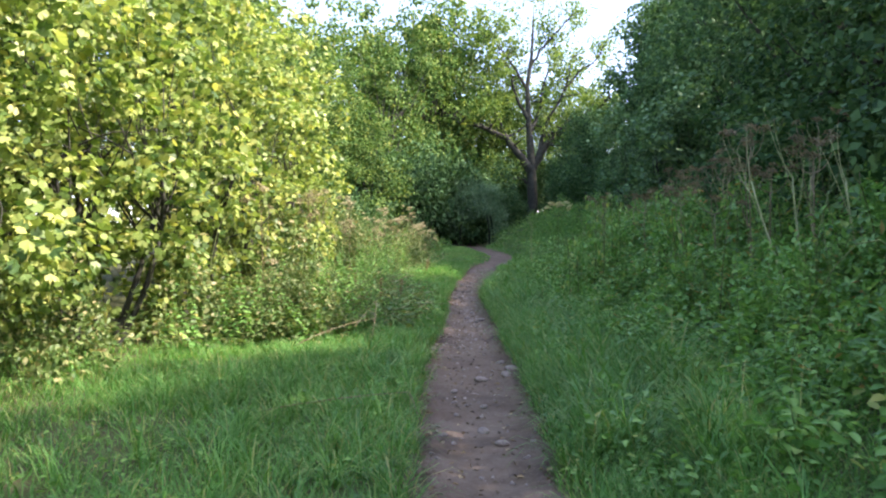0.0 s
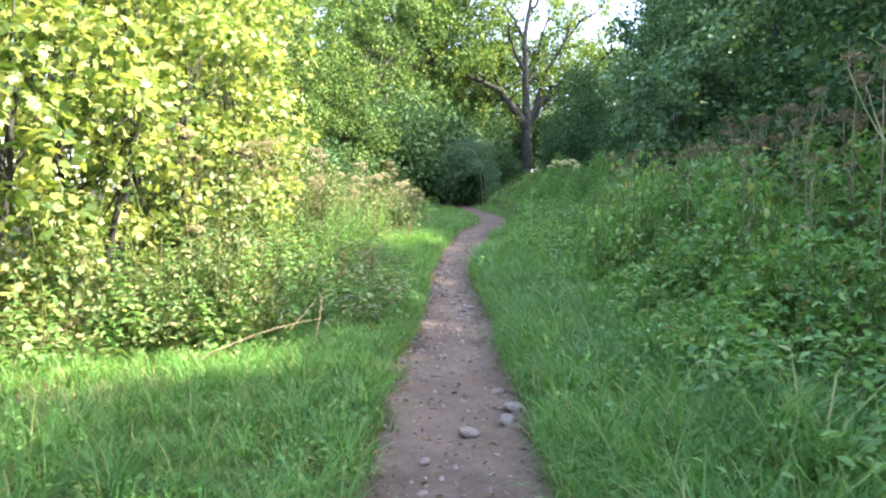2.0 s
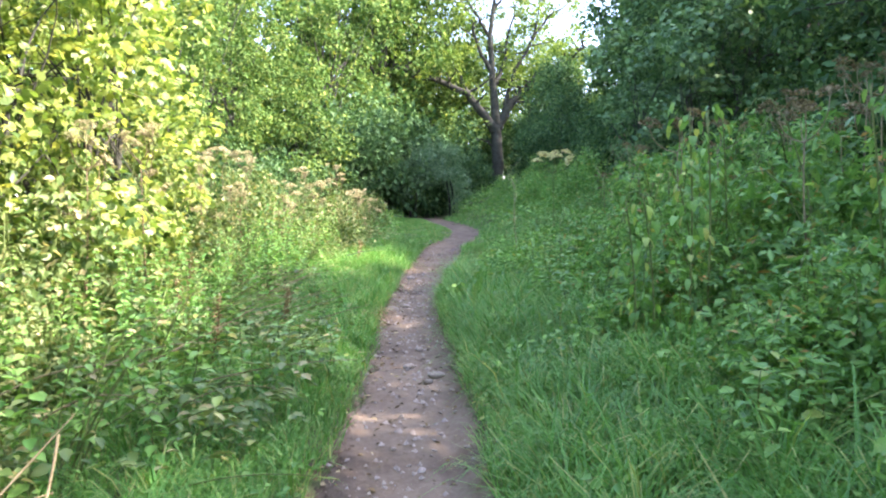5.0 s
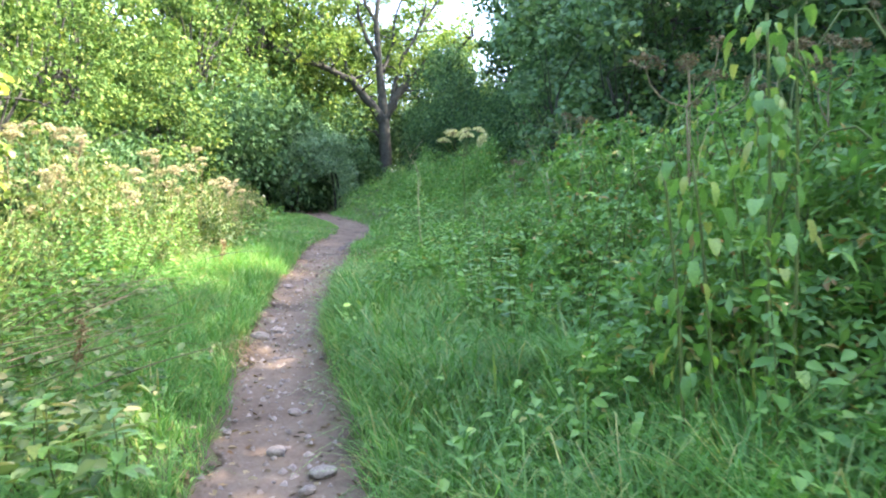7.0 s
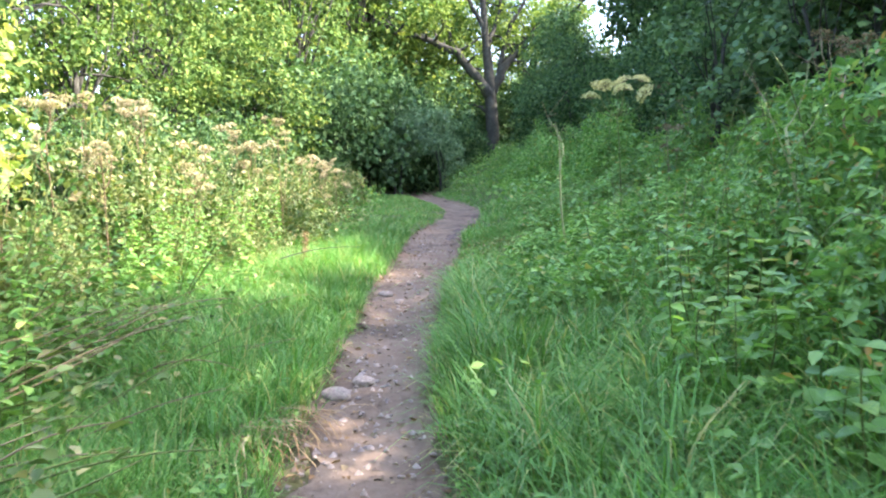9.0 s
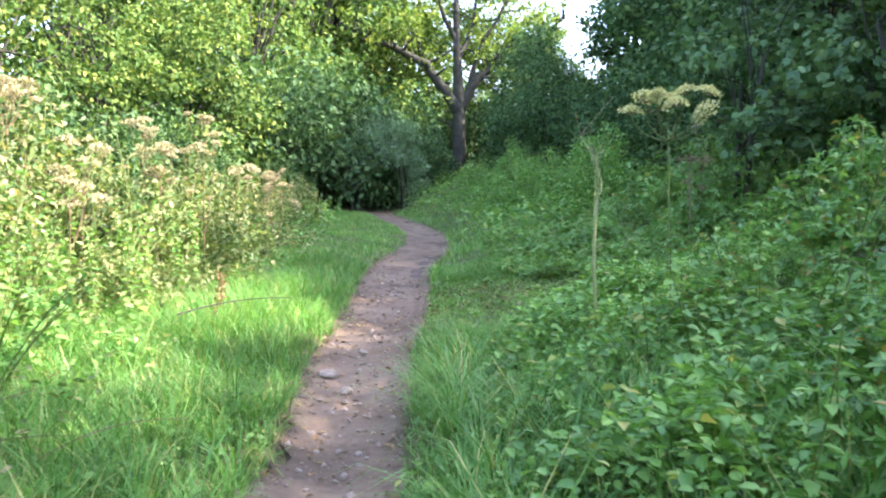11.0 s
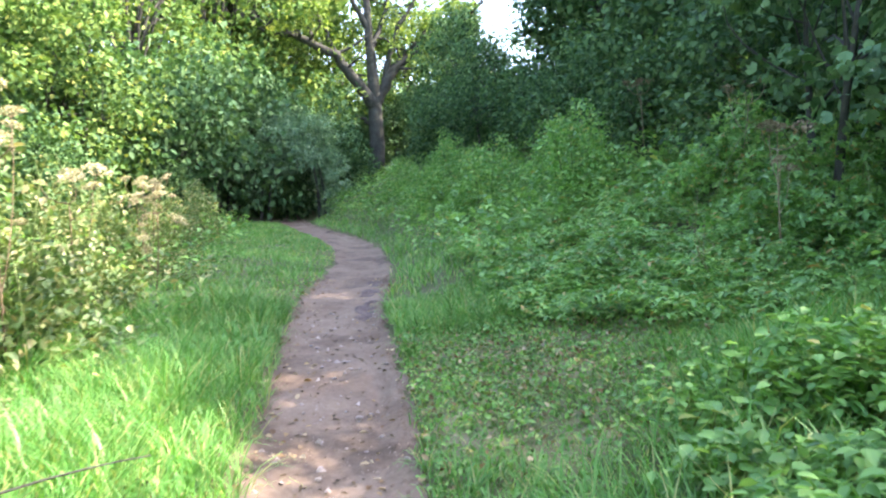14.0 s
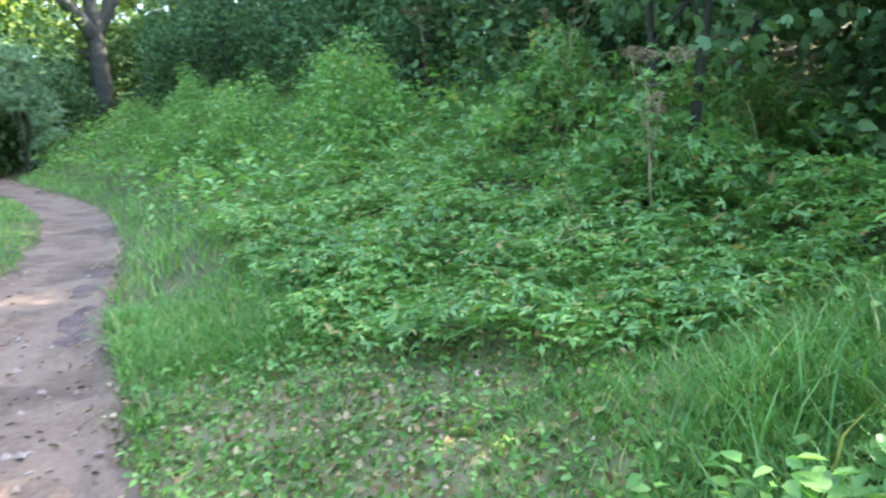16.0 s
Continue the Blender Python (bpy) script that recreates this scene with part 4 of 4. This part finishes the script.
def hogweed(x, y, h, heads, kind, lean, seed, label):
    r = np.random.default_rng(seed)
    ob = thing("hogweed", label, "plant", "hogweeds", x, y, float(ground_z(x, y)))
    line = bent((0, 0, -0.1), (lean, r.normal() * 0.08, h * 0.82), (lean * 0.3, 0, 0), 9)
    stem = part("stem", Geo().tube(line, [0.011, 0.006], 6).build("hogweed_stem", M_TWIG if kind == 0 else M_STRAW if kind == 2 else M_STEM, True), ob)
    for i in range(heads):
        s = line[-1] if i < 3 or kind == 1 else line[r.integers(3, 9)]
        a = i * 2.4 + r.uniform(0, 1)
        w = r.uniform(0.12, 0.3) * (0.15 if i == 0 else 1.25 if kind == 1 else 1)
        tip = s + np.array([math.cos(a) * w, math.sin(a) * w, (h - s[2]) * r.uniform(0.6, 1.0) if i < 4 or kind == 1 else r.uniform(0.15, 0.45)])
        part("stalk", Geo().tube(bent(s, tip, (math.cos(a) * 0.05, math.sin(a) * 0.05, -0.04), 5), [0.006, 0.004], 4).build("hogweed_stalk", M_TWIG if kind == 0 else M_STRAW if kind == 2 else M_STEM, True), ob)
        u = part("umbel", UMBEL[kind][1], ob)
        u.location, u["kind"] = tip, "stuff"
        u.scale = (r.uniform(0.4, 1.15) if kind != 1 else r.uniform(0.7, 1.1),) * 3
        u.rotation_euler = (r.normal() * 0.35, r.normal() * 0.35, a)
        part("ray", UMBEL[kind][0], u)["kind"] = "stuff"


hogweed(3.12, 20.4, 1.95, 9, 1, 0.05, 3, "tall hogweed with flat yellow-green seed heads")
for i, (x, y, h) in enumerate([(-1.3, 24.4, 2.25), (-1.8, 24.0, 1.7), (-1.5, 25.2, 1.8), (-2.2, 24.8, 2.1), (-2.5, 23.4, 1.8), (-3.1, 23.4, 2.3), (-3.5, 24.4, 2.5), (-4.1, 23.6, 2.6), (-1.1, 26.0, 1.5), (-0.8, 28.2, 1.3), (-2.9, 21.2, 1.7), (-3.6, 21.6, 2.3), (-2.2, 22.2, 1.4), (-3.3, 17.4, 2.4), (-3.0, 19.2, 2.0), (-2.9, 14.2, 2.2), (-3.2, 12.6, 2.3), (-2.8, 15.8, 2.4), (-1.5, 33, 1.4), (-1.2, 30.4, 1.5), (-4.4, 26.0, 2.6)]):
    hogweed(x, y, h, 6 + i % 4, 0, 0.1 * math.sin(i * 2.2), 40 + i, "dried hogweed with pinkish brown seed heads in sun")
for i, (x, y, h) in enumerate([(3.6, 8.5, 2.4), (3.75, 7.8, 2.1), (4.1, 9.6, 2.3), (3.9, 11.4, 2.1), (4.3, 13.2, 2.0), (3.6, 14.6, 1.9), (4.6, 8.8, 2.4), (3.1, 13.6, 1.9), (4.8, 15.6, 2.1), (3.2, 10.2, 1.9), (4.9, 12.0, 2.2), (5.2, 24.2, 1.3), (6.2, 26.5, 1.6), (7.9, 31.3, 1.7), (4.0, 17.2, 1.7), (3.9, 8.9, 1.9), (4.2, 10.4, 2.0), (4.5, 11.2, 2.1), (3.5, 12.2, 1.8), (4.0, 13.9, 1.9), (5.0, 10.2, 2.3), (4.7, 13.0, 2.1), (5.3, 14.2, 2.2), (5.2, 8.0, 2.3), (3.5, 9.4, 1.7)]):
    hogweed(x, y, h, 4 + i % 3, 2, 0.25 * math.sin(i * 1.7), 80 + i, "dead hogweed stalk, brown seed heads coloured darker for shade")


# ---- dry stems and fallen stalks ----
def dry_stem(p, q, bow, r=0.006, label="pale dry fallen plant stem in the grass", name="dry_stem", mat=None):
    p, q = np.array(p, float), np.array(q, float)
    c = (p + q) / 2
    ob = new(name, Geo().tube(bent(p - c, q - c, bow, 10), [r, r * 0.4], 5).build(name, mat or M_STRAW, True))
    ob.location = c
    tagged(ob, label, "stem", "dry stems")


def on(x, y, h=0.0):
    return (x, y, float(ground_z(x, y)) + h)


dry_stem(on(-1.55, 5.9, 0.06), on(-0.35, 6.2, 0.2), (0, 0, 0.02), 0.008)
dry_stem(on(-0.35, 6.2, 0.2), on(-0.25, 6.0, 0.02), (0, 0, 0.02), 0.006)
dry_stem(on(-1.95, 9.1, 0.12), on(-1.0, 9.7, 0.4), (0, 0, 0.05), 0.009)
dry_stem(on(-0.98, 9.72, 0.62), on(-1.05, 9.45, 0.02), (0.02, 0, 0), 0.007)
dry_stem(on(-1.25, 9.55, 0.3), on(-0.95, 9.8, 0.68), (0, 0, 0), 0.006)
dry_stem(on(-0.8, 20.8, 0.36), on(0.1, 21.5, 0.4), (0, 0, 0.05), 0.008, "dark bent bare branch leaning over the grass", "fallen_branch", M_BARK)
for i in range(52):
    x, y = rng.uniform(-2.5, -0.9), rng.uniform(10.5, 18.5)
    a, l = rng.uniform(-0.5, 0.7), rng.uniform(0.6, 1.5)
    dry_stem(on(x, y, rng.uniform(-0.02, 0.2)), on(x + math.cos(a) * l * 0.9, y + math.sin(a) * l * 0.8, l * rng.uniform(0.12, 0.5)), (0, 0, rng.uniform(0.02, 0.15)), rng.uniform(0.004, 0.009), "yellowed dry stem leaning low over the grass" if i % 3 else "green weed stem leaning low over the grass", "dry_stem" if i % 3 else "fallen_weed", M_STRAW if i % 3 else M_STEM)
for i in range(30):
    x, y = rng.uniform(2.6, 5.5), rng.uniform(6, 18.5)
    dry_stem(on(x, y, -0.02), on(x + rng.normal() * 0.3, y + rng.normal() * 0.3, rng.uniform(0.9, 1.9)), (rng.normal() * 0.08, 0, 0), rng.uniform(0.004, 0.007), "upright dead brown stem among the brambles", "dry_stem", M_STRAW if i % 2 else M_TWIG)


def stalk_fan(x, y, n, h, seed):
    r = np.random.default_rng(seed)
    ob = thing("weed_stalks", "fan of thin dark green stalks with few leaves", "weeds", "stalk fans", x, y, float(ground_z(x, y)))
    for i in range(n):
        a = r.uniform(-0.9, 1.4)
        w = r.uniform(0.2, 0.8) * h
        line = bent((r.normal() * 0.05, r.normal() * 0.05, -0.05), (math.cos(a) * w, math.sin(a) * w, h * r.uniform(0.6, 1.05)), (0, 0, 0.1 * h), 7)
        st = part("stalk", Geo().tube(line, [0.008, 0.003], 4).build("weed_stalk", M_STEM, True), ob)
        m = 22
        P = np.repeat(line[2:], 5, 0)[:m] + r.normal(size=(m, 3)) * 0.06
        part("leaf", mesh_np("weed_stalk_leaf", *place(OVATE, P, r.normal(size=(m, 3)), r.normal(size=(m, 3)) * 0.4 + (0, 0, 1), r.uniform(0.03, 0.07, m)), M_HERB), st)["kind"] = "stuff"


for i, (x, y, n, h) in enumerate([(-1.7, 12.6, 7, 1.1), (-2.0, 15.6, 9, 1.5), (-2.2, 17.4, 9, 1.7), (-1.6, 19.4, 7, 1.1), (-2.4, 21.4, 10, 1.6), (-1.9, 22.8, 9, 1.4), (-1.5, 10.8, 6, 0.9)]):
    stalk_fan(x, y, n, h, 300 + i)


for i in range(24):
    x, y = rng.uniform(-2.3, -1.2), rng.uniform(11.6, 17.5)
    a, l = rng.uniform(-0.1, 0.9), rng.uniform(0.8, 1.5)
    dry_stem(on(x, y, rng.uniform(0.1, 0.3)), on(x + math.cos(a) * l * 0.85, y + math.sin(a) * l * 0.85, rng.uniform(0.35, 0.85)), (0, 0, rng.uniform(-0.03, 0.05)), rng.uniform(0.005, 0.009), "straight dry stalk leaning out over the grass" if i % 2 else "straight olive weed leaning out over the grass", "dry_stem" if i % 2 else "fallen_weed", M_STRAW if i % 2 else M_STEM)


def dock(x, y, h, seed):
    r = np.random.default_rng(seed)
    ob = thing("dock_plant", "dead dock with a rusty brown seed spike", "plant", "docks", x, y, float(ground_z(x, y)))
    line = bent((0, 0, -0.05), (0.15, 0.05, h), (0.04, 0, 0), 8)
    part("stem", Geo().tube(line, [0.006, 0.003], 5).build("dock_stem", M_TWIG, True), ob)
    n = 260
    u = r.uniform(0.45, 1.0, n)
    P = np.stack([np.interp(u, np.linspace(0, 1, 8), line[:, k]) for k in range(3)], -1) + r.normal(size=(n, 3)) * 0.022
    part("seed_spike", mesh_np("dock_spike", *place(KITE, P, r.normal(size=(n, 3)), r.normal(size=(n, 3)), r.uniform(0.012, 0.03, n), np.full(n, 1.4)), M_DEAD), ob)["kind"] = "stuff"


for i, (x, y, h) in enumerate([(-1.9, 13.6, 0.8), (-1.35, 12.9, 0.7), (-2.2, 15.0, 0.9), (-1.1, 14.8, 0.55), (-0.75, 21.6, 0.6)]):
    dock(x, y, h, 900 + i)


def straw_tuft(x, y):
    n = 60
    a = rng.normal(-0.5, 0.7, n)
    P = np.stack([rng.normal(0, 0.1, n), rng.normal(0, 0.06, n), rng.uniform(0, 0.06, n)], -1)
    D = np.stack([np.cos(a), np.sin(a), rng.uniform(0.05, 0.7, n)], -1)
    S = rng.uniform(0.2, 0.5, n)
    ob = new("straw_tuft", mesh_np("straw_tuft", *place(ARCH, P, D, np.tile((0.0, 0.0, -1.0), (n, 1)), S, 0.009 / S), M_DEAD))
    ob.location = on(x, y)
    tagged(ob, "tuft of pale dead straw flopping onto the path", "dry grass", "straw tufts")


straw_tuft(-0.15, 16.3)
straw_tuft(-0.3, 16.0)
straw_tuft(-0.5, 9.4)


def bare_stalk(x, y, top, seed):
    r = np.random.default_rng(seed)
    z = float(ground_z(x, y))
    ob = thing("bare_stalk", "tall pale bare hogweed stalk, forked at the top", "stem", "bare stalks", x, y, z)
    q = np.array(top) - (x, y, z)
    line = bent((0, 0, -0.1), q * (0.75, 0.75, 0.72), (-0.05, 0, 0.05), 8)
    st = part("stalk", Geo().tube(line, [0.016, 0.01], 6).build("bare_stalk", M_PALESTEM, True), ob)
    for k in range(3):
        e = q + (r.normal() * 0.16, r.normal() * 0.1, -0.12 * k)
        tw = part("fork", Geo().tube(bent(line[-1 - k], e, (r.normal() * 0.06, 0, -0.05), 6), [0.006, 0.003], 5).build("bare_fork", M_PALESTEM, True), st)
        for j in range(3):
            part("twig", Geo().tube(bent(e, e + r.normal(size=3) * 0.1 + (0, 0, 0.1), (0, 0, 0), 3), [0.003, 0.0015], 4).build("bare_twig", M_STRAW, True), tw)


for i, (x, y, top) in enumerate([(3.85, 7.7, (3.4, 8.5, 2.95)), (4.1, 8.0, (3.95, 8.4, 3.0)), (4.3, 7.2, (4.0, 7.4, 2.8)), (4.4, 10.6, (4.1, 10.8, 2.8)), (4.9, 9.4, (4.8, 9.6, 3.1)), (3.6, 17.2, (3.3, 17.4, 2.5)), (4.6, 24.3, (4.1, 24.0, 1.75)), (2.42, 19.85, (2.28, 19.8, 2.47))]):
    bare_stalk(x, y, top, 500 + i)


# ---- stones, grit and litter on the path ----
def stone_mesh(seed):
    r = np.random.default_rng(seed)
    bm = bmesh.new()
    bmesh.ops.create_icosphere(bm, subdivisions=2, radius=0.5)
    k = r.normal(size=(5, 3))
    for v in bm.verts:
        d = v.co.normalized()
        v.co *= 1 + 0.12 * sum(math.sin(2.2 * d.dot(Vector(c)) + i) for i, c in enumerate(k)) / 2
        v.co.z *= 0.55
    me = bpy.data.meshes.new("stone")
    bm.to_mesh(me)
    bm.free()
    me.materials.append(M_STONE)
    return me


STONES = [stone_mesh(i) for i in range(5)]


def stone(x, y, s, i):
    ob = new("stone", STONES[i % 5])
    ob.location = (x, y, float(max(path_z(x, y), ground_z(x, y) - 0.05)) + s * 0.12)
    ob.rotation_euler, ob.scale = (0.2 * math.sin(i), 0.2 * math.cos(i * 2), i * 1.3), (s, s * (0.65 + 0.1 * (i % 4)), s * 0.8)
    tagged(ob, "pale grey-brown stone set in the earth path" if s > 0.07 else "small pale stone on the earth path", "stone", "path stones")


for i, (x, y, s) in enumerate([(0.74, 8.5, 0.16), (0.66, 8.2, 0.14), (0.36, 7.9, 0.14), (0.32, 6.7, 0.07), (-0.22, 10.0, 0.12), (-0.1, 10.05, 0.07), (0.36, 13.74, 0.12), (0.61, 13.3, 0.13), (0.52, 13.1, 0.1), (0.47, 14.4, 0.09), (0.4, 5.5, 0.1), (0.28, 5.9, 0.09), (-0.05, 5.7, 0.07), (0.05, 7.4, 0.08), (0.65, 9.0, 0.1), (-0.3, 9.6, 0.15), (0.9, 10.2, 0.12), (0.15, 16.9, 0.16), (0.3, 17.2, 0.14), (0.42, 20.6, 0.14), (0.55, 20.2, 0.1), (0.7, 21.4, 0.09), (0.05, 6.9, 0.06)]):
    stone(x, y, s * 1.2, i)
for i in range(270):
    y = rng.uniform(3, 27) if i < 150 else rng.uniform(13.5, 22)
    stone(float(centre(y) + half(y) * rng.uniform(-0.95, 0.95)), y, rng.uniform(0.02, 0.055), i + 30)


def grit():
    n = 3800
    y = rng.uniform(1.5, 24, n)
    x = centre(y) + half(y) * rng.uniform(-1, 1, n)
    P = np.stack([x, y, path_z(x, y) + 0.003], -1)
    D = rng.normal(size=P.shape) * (1, 1, 0.15)
    tet = template([(-0.5, 0, 0), (0.5, 0.1, 0), (0.1, 0.9, 0), (0, 0.4, 0.55)], [(0, 1, 3), (1, 2, 3), (2, 0, 3)])
    tagged(new("grit", mesh_np("grit", *place(tet, P, D, np.tile((0, 0, 1.0), (n, 1)), rng.uniform(0.005, 0.018, n)), M_GRIT)), "fine pale grit scattered on the path", "grit", kind="stuff")
    n = 3000
    y = rng.uniform(2, 30, n)
    x = centre(y) + half(y) * rng.choice([-1, 1], n) * rng.normal(0.97, 0.1, n)
    P = np.stack([x, y, np.maximum(path_z(x, y), ground_z(x, y) - 0.05) - 0.004], -1)
    tagged(new("earth_crumbs", mesh_np("earth_crumbs", *place(tet, P, rng.normal(size=P.shape) * (1, 1, 0.2), np.tile((0, 0, 1.0), (n, 1)), rng.uniform(0.015, 0.05, n)), M_PATH)), "crumbling clods of brown earth along the path's edge", "earth", kind="stuff")
    n = 1500
    y = rng.uniform(2, 30, n)
    x = centre(y) + half(y) * rng.choice([-1, 1], n) * rng.uniform(0.3, 1.5, n)
    P = np.stack([x, y, np.maximum(path_z(x, y) - 0.02, ground_z(x, y)) + 0.02], -1)
    D = rng.normal(size=P.shape) * (1, 1, 0.1)
    tagged(new("leaf_litter", mesh_np("leaf_litter", *place(OVATE, P, D, rng.normal(size=P.shape) * 0.25 + (0, 0, 1), rng.uniform(0.03, 0.07, n)), M_DEAD)), "curled brown and pale dead leaves on the path", "dead leaves", kind="stuff")

    n = 420
    y = np.concatenate([rng.uniform(2, 27, n // 2), rng.uniform(10, 18, n - n // 2)])
    x = centre(y) + half(y) * np.clip(rng.normal(-0.15, 0.5, n), -1, 1)
    P = np.stack([x, y, path_z(x, y) + 0.002], -1)
    tagged(new("stone_chips", mesh_np("stone_chips", *place(tet, P, rng.normal(size=P.shape) * (1, 1, 0.15), rng.normal(size=P.shape) * 0.2 + (0, 0, 1), rng.uniform(0.02, 0.06, n), rng.uniform(0.6, 1.4, n)), M_STONE)), "broken pale stone chips trodden into the path", "stone chips", kind="stuff")
    n = 900
    y = rng.uniform(2, 27, n)
    x = centre(y) + half(y) * np.clip(rng.normal(0, 0.55, n), -1, 1)
    P = np.stack([x, y, path_z(x, y) + 0.006], -1)
    tagged(new("path_litter", mesh_np("path_litter", *place(OVATE, P, rng.normal(size=P.shape) * (1, 1, 0.12), rng.normal(size=P.shape) * 0.3 + (0, 0, 1), rng.uniform(0.02, 0.06, n), rng.uniform(0.3, 1.0, n)), M_TWIG)), "dark broken leaf and twig bits trodden into the path", "litter", kind="stuff")


grit()


def mud_ruts(y0, y1, a, b, seed):
    """Churned damp earth along one side of the path."""
    ys, u = np.arange(y0, y1, 0.035), np.linspace(0, 1, 16)
    Y, U = np.meshgrid(ys, u, indexing="ij")
    X = centre(Y) + half(Y) * (a + (b - a) * U)
    rise = np.clip(4 * U * (1 - U), 0, 1) * np.clip((Y - y0) / 0.3, 0, 1) * np.clip((y1 - Y) / 0.3, 0, 1)
    lump = wob(X + seed, Y, 2.6) + 0.7 * wob(X, Y + seed, 6.0)
    Z = path_z(X, Y) - 0.022 + 0.035 * rise * np.clip(0.75 + lump, 0, 1.6)
    i = np.arange((len(ys) - 1) * 16).reshape(len(ys) - 1, 16)[:, :-1].ravel()
    F = np.stack([i, i + 16, i + 17, i + 1], -1)
    tagged(new("mud_ruts", smooth(mesh_np("mud_ruts", np.stack([X, Y, Z], -1).reshape(-1, 3), F, M_MUD))), "churned dark damp earth at the path's edge", "mud", kind="structure")


mud_ruts(26.2, 29.8, 0.25, 0.95, 2.0)


# ---- worn turning beside the path ----
def turning():
    xs, ys = np.linspace(1.0, 8.0, 110), np.linspace(21.4, 25.8, 70)
    X, Y = np.meshgrid(xs, ys)
    low = np.maximum(worn_at(X, Y), 0.7 * np.exp(-((Y - 22.6) / (0.3 + 0.1 * wob(X, Y, 2))) ** 4) * np.clip(5.8 - X, 0, 1))
    low = low * np.clip((X - centre(Y) - half(Y) * 1.05) / 0.15, 0, 1)
    Z = ground_z(X, Y) - 0.03 + 0.055 * np.clip(low * 1.6 + 0.25 * wob(X, Y, 3.0), 0, 1) + 0.01 * wob(X, Y, 6.0)
    i = np.arange(69 * 110).reshape(69, 110)[:, :-1].ravel()
    F = np.stack([i, i + 1, i + 111, i + 110], -1)
    tagged(new("worn_ground", smooth(mesh_np("worn_ground", np.stack([X, Y, Z], -1).reshape(-1, 3), F, M_WORN))), "bare worn earth and thin turf where a side path leaves", "ground", kind="structure")
    for n, mat, label in ((5000, M_HERB, "trampled low weeds on worn ground"), (1500, M_DEAD, "small dry broken leaves on worn ground"), (3200, M_SUNWEED, "pale bruised weeds on worn ground")):
        x, y = np.concatenate([rng.normal(2.2, 0.85, n), rng.uniform(4.2, 8, n // 3)]), np.concatenate([rng.normal(23.4, 0.95, n), rng.uniform(22.4, 24.2, n // 3)])
        k = x - centre(y) - half(y) > 0.05
        x, y = x[k], y[k]
        P = np.stack([x, y, ground_z(x, y) + rng.uniform(0.02, 0.07, len(x))], -1)
        D = rng.normal(size=P.shape) * (1, 1, 0.6) + (0, 0, 0.5)
        tagged(new("trampled_weeds", mesh_np("trampled_weeds", *place(OVATE, P, D, rng.normal(size=P.shape) * 0.6 + (0, 0, 1), rng.uniform(0.018, 0.052, len(x))), mat)), label, "weeds", kind="stuff")


turning()
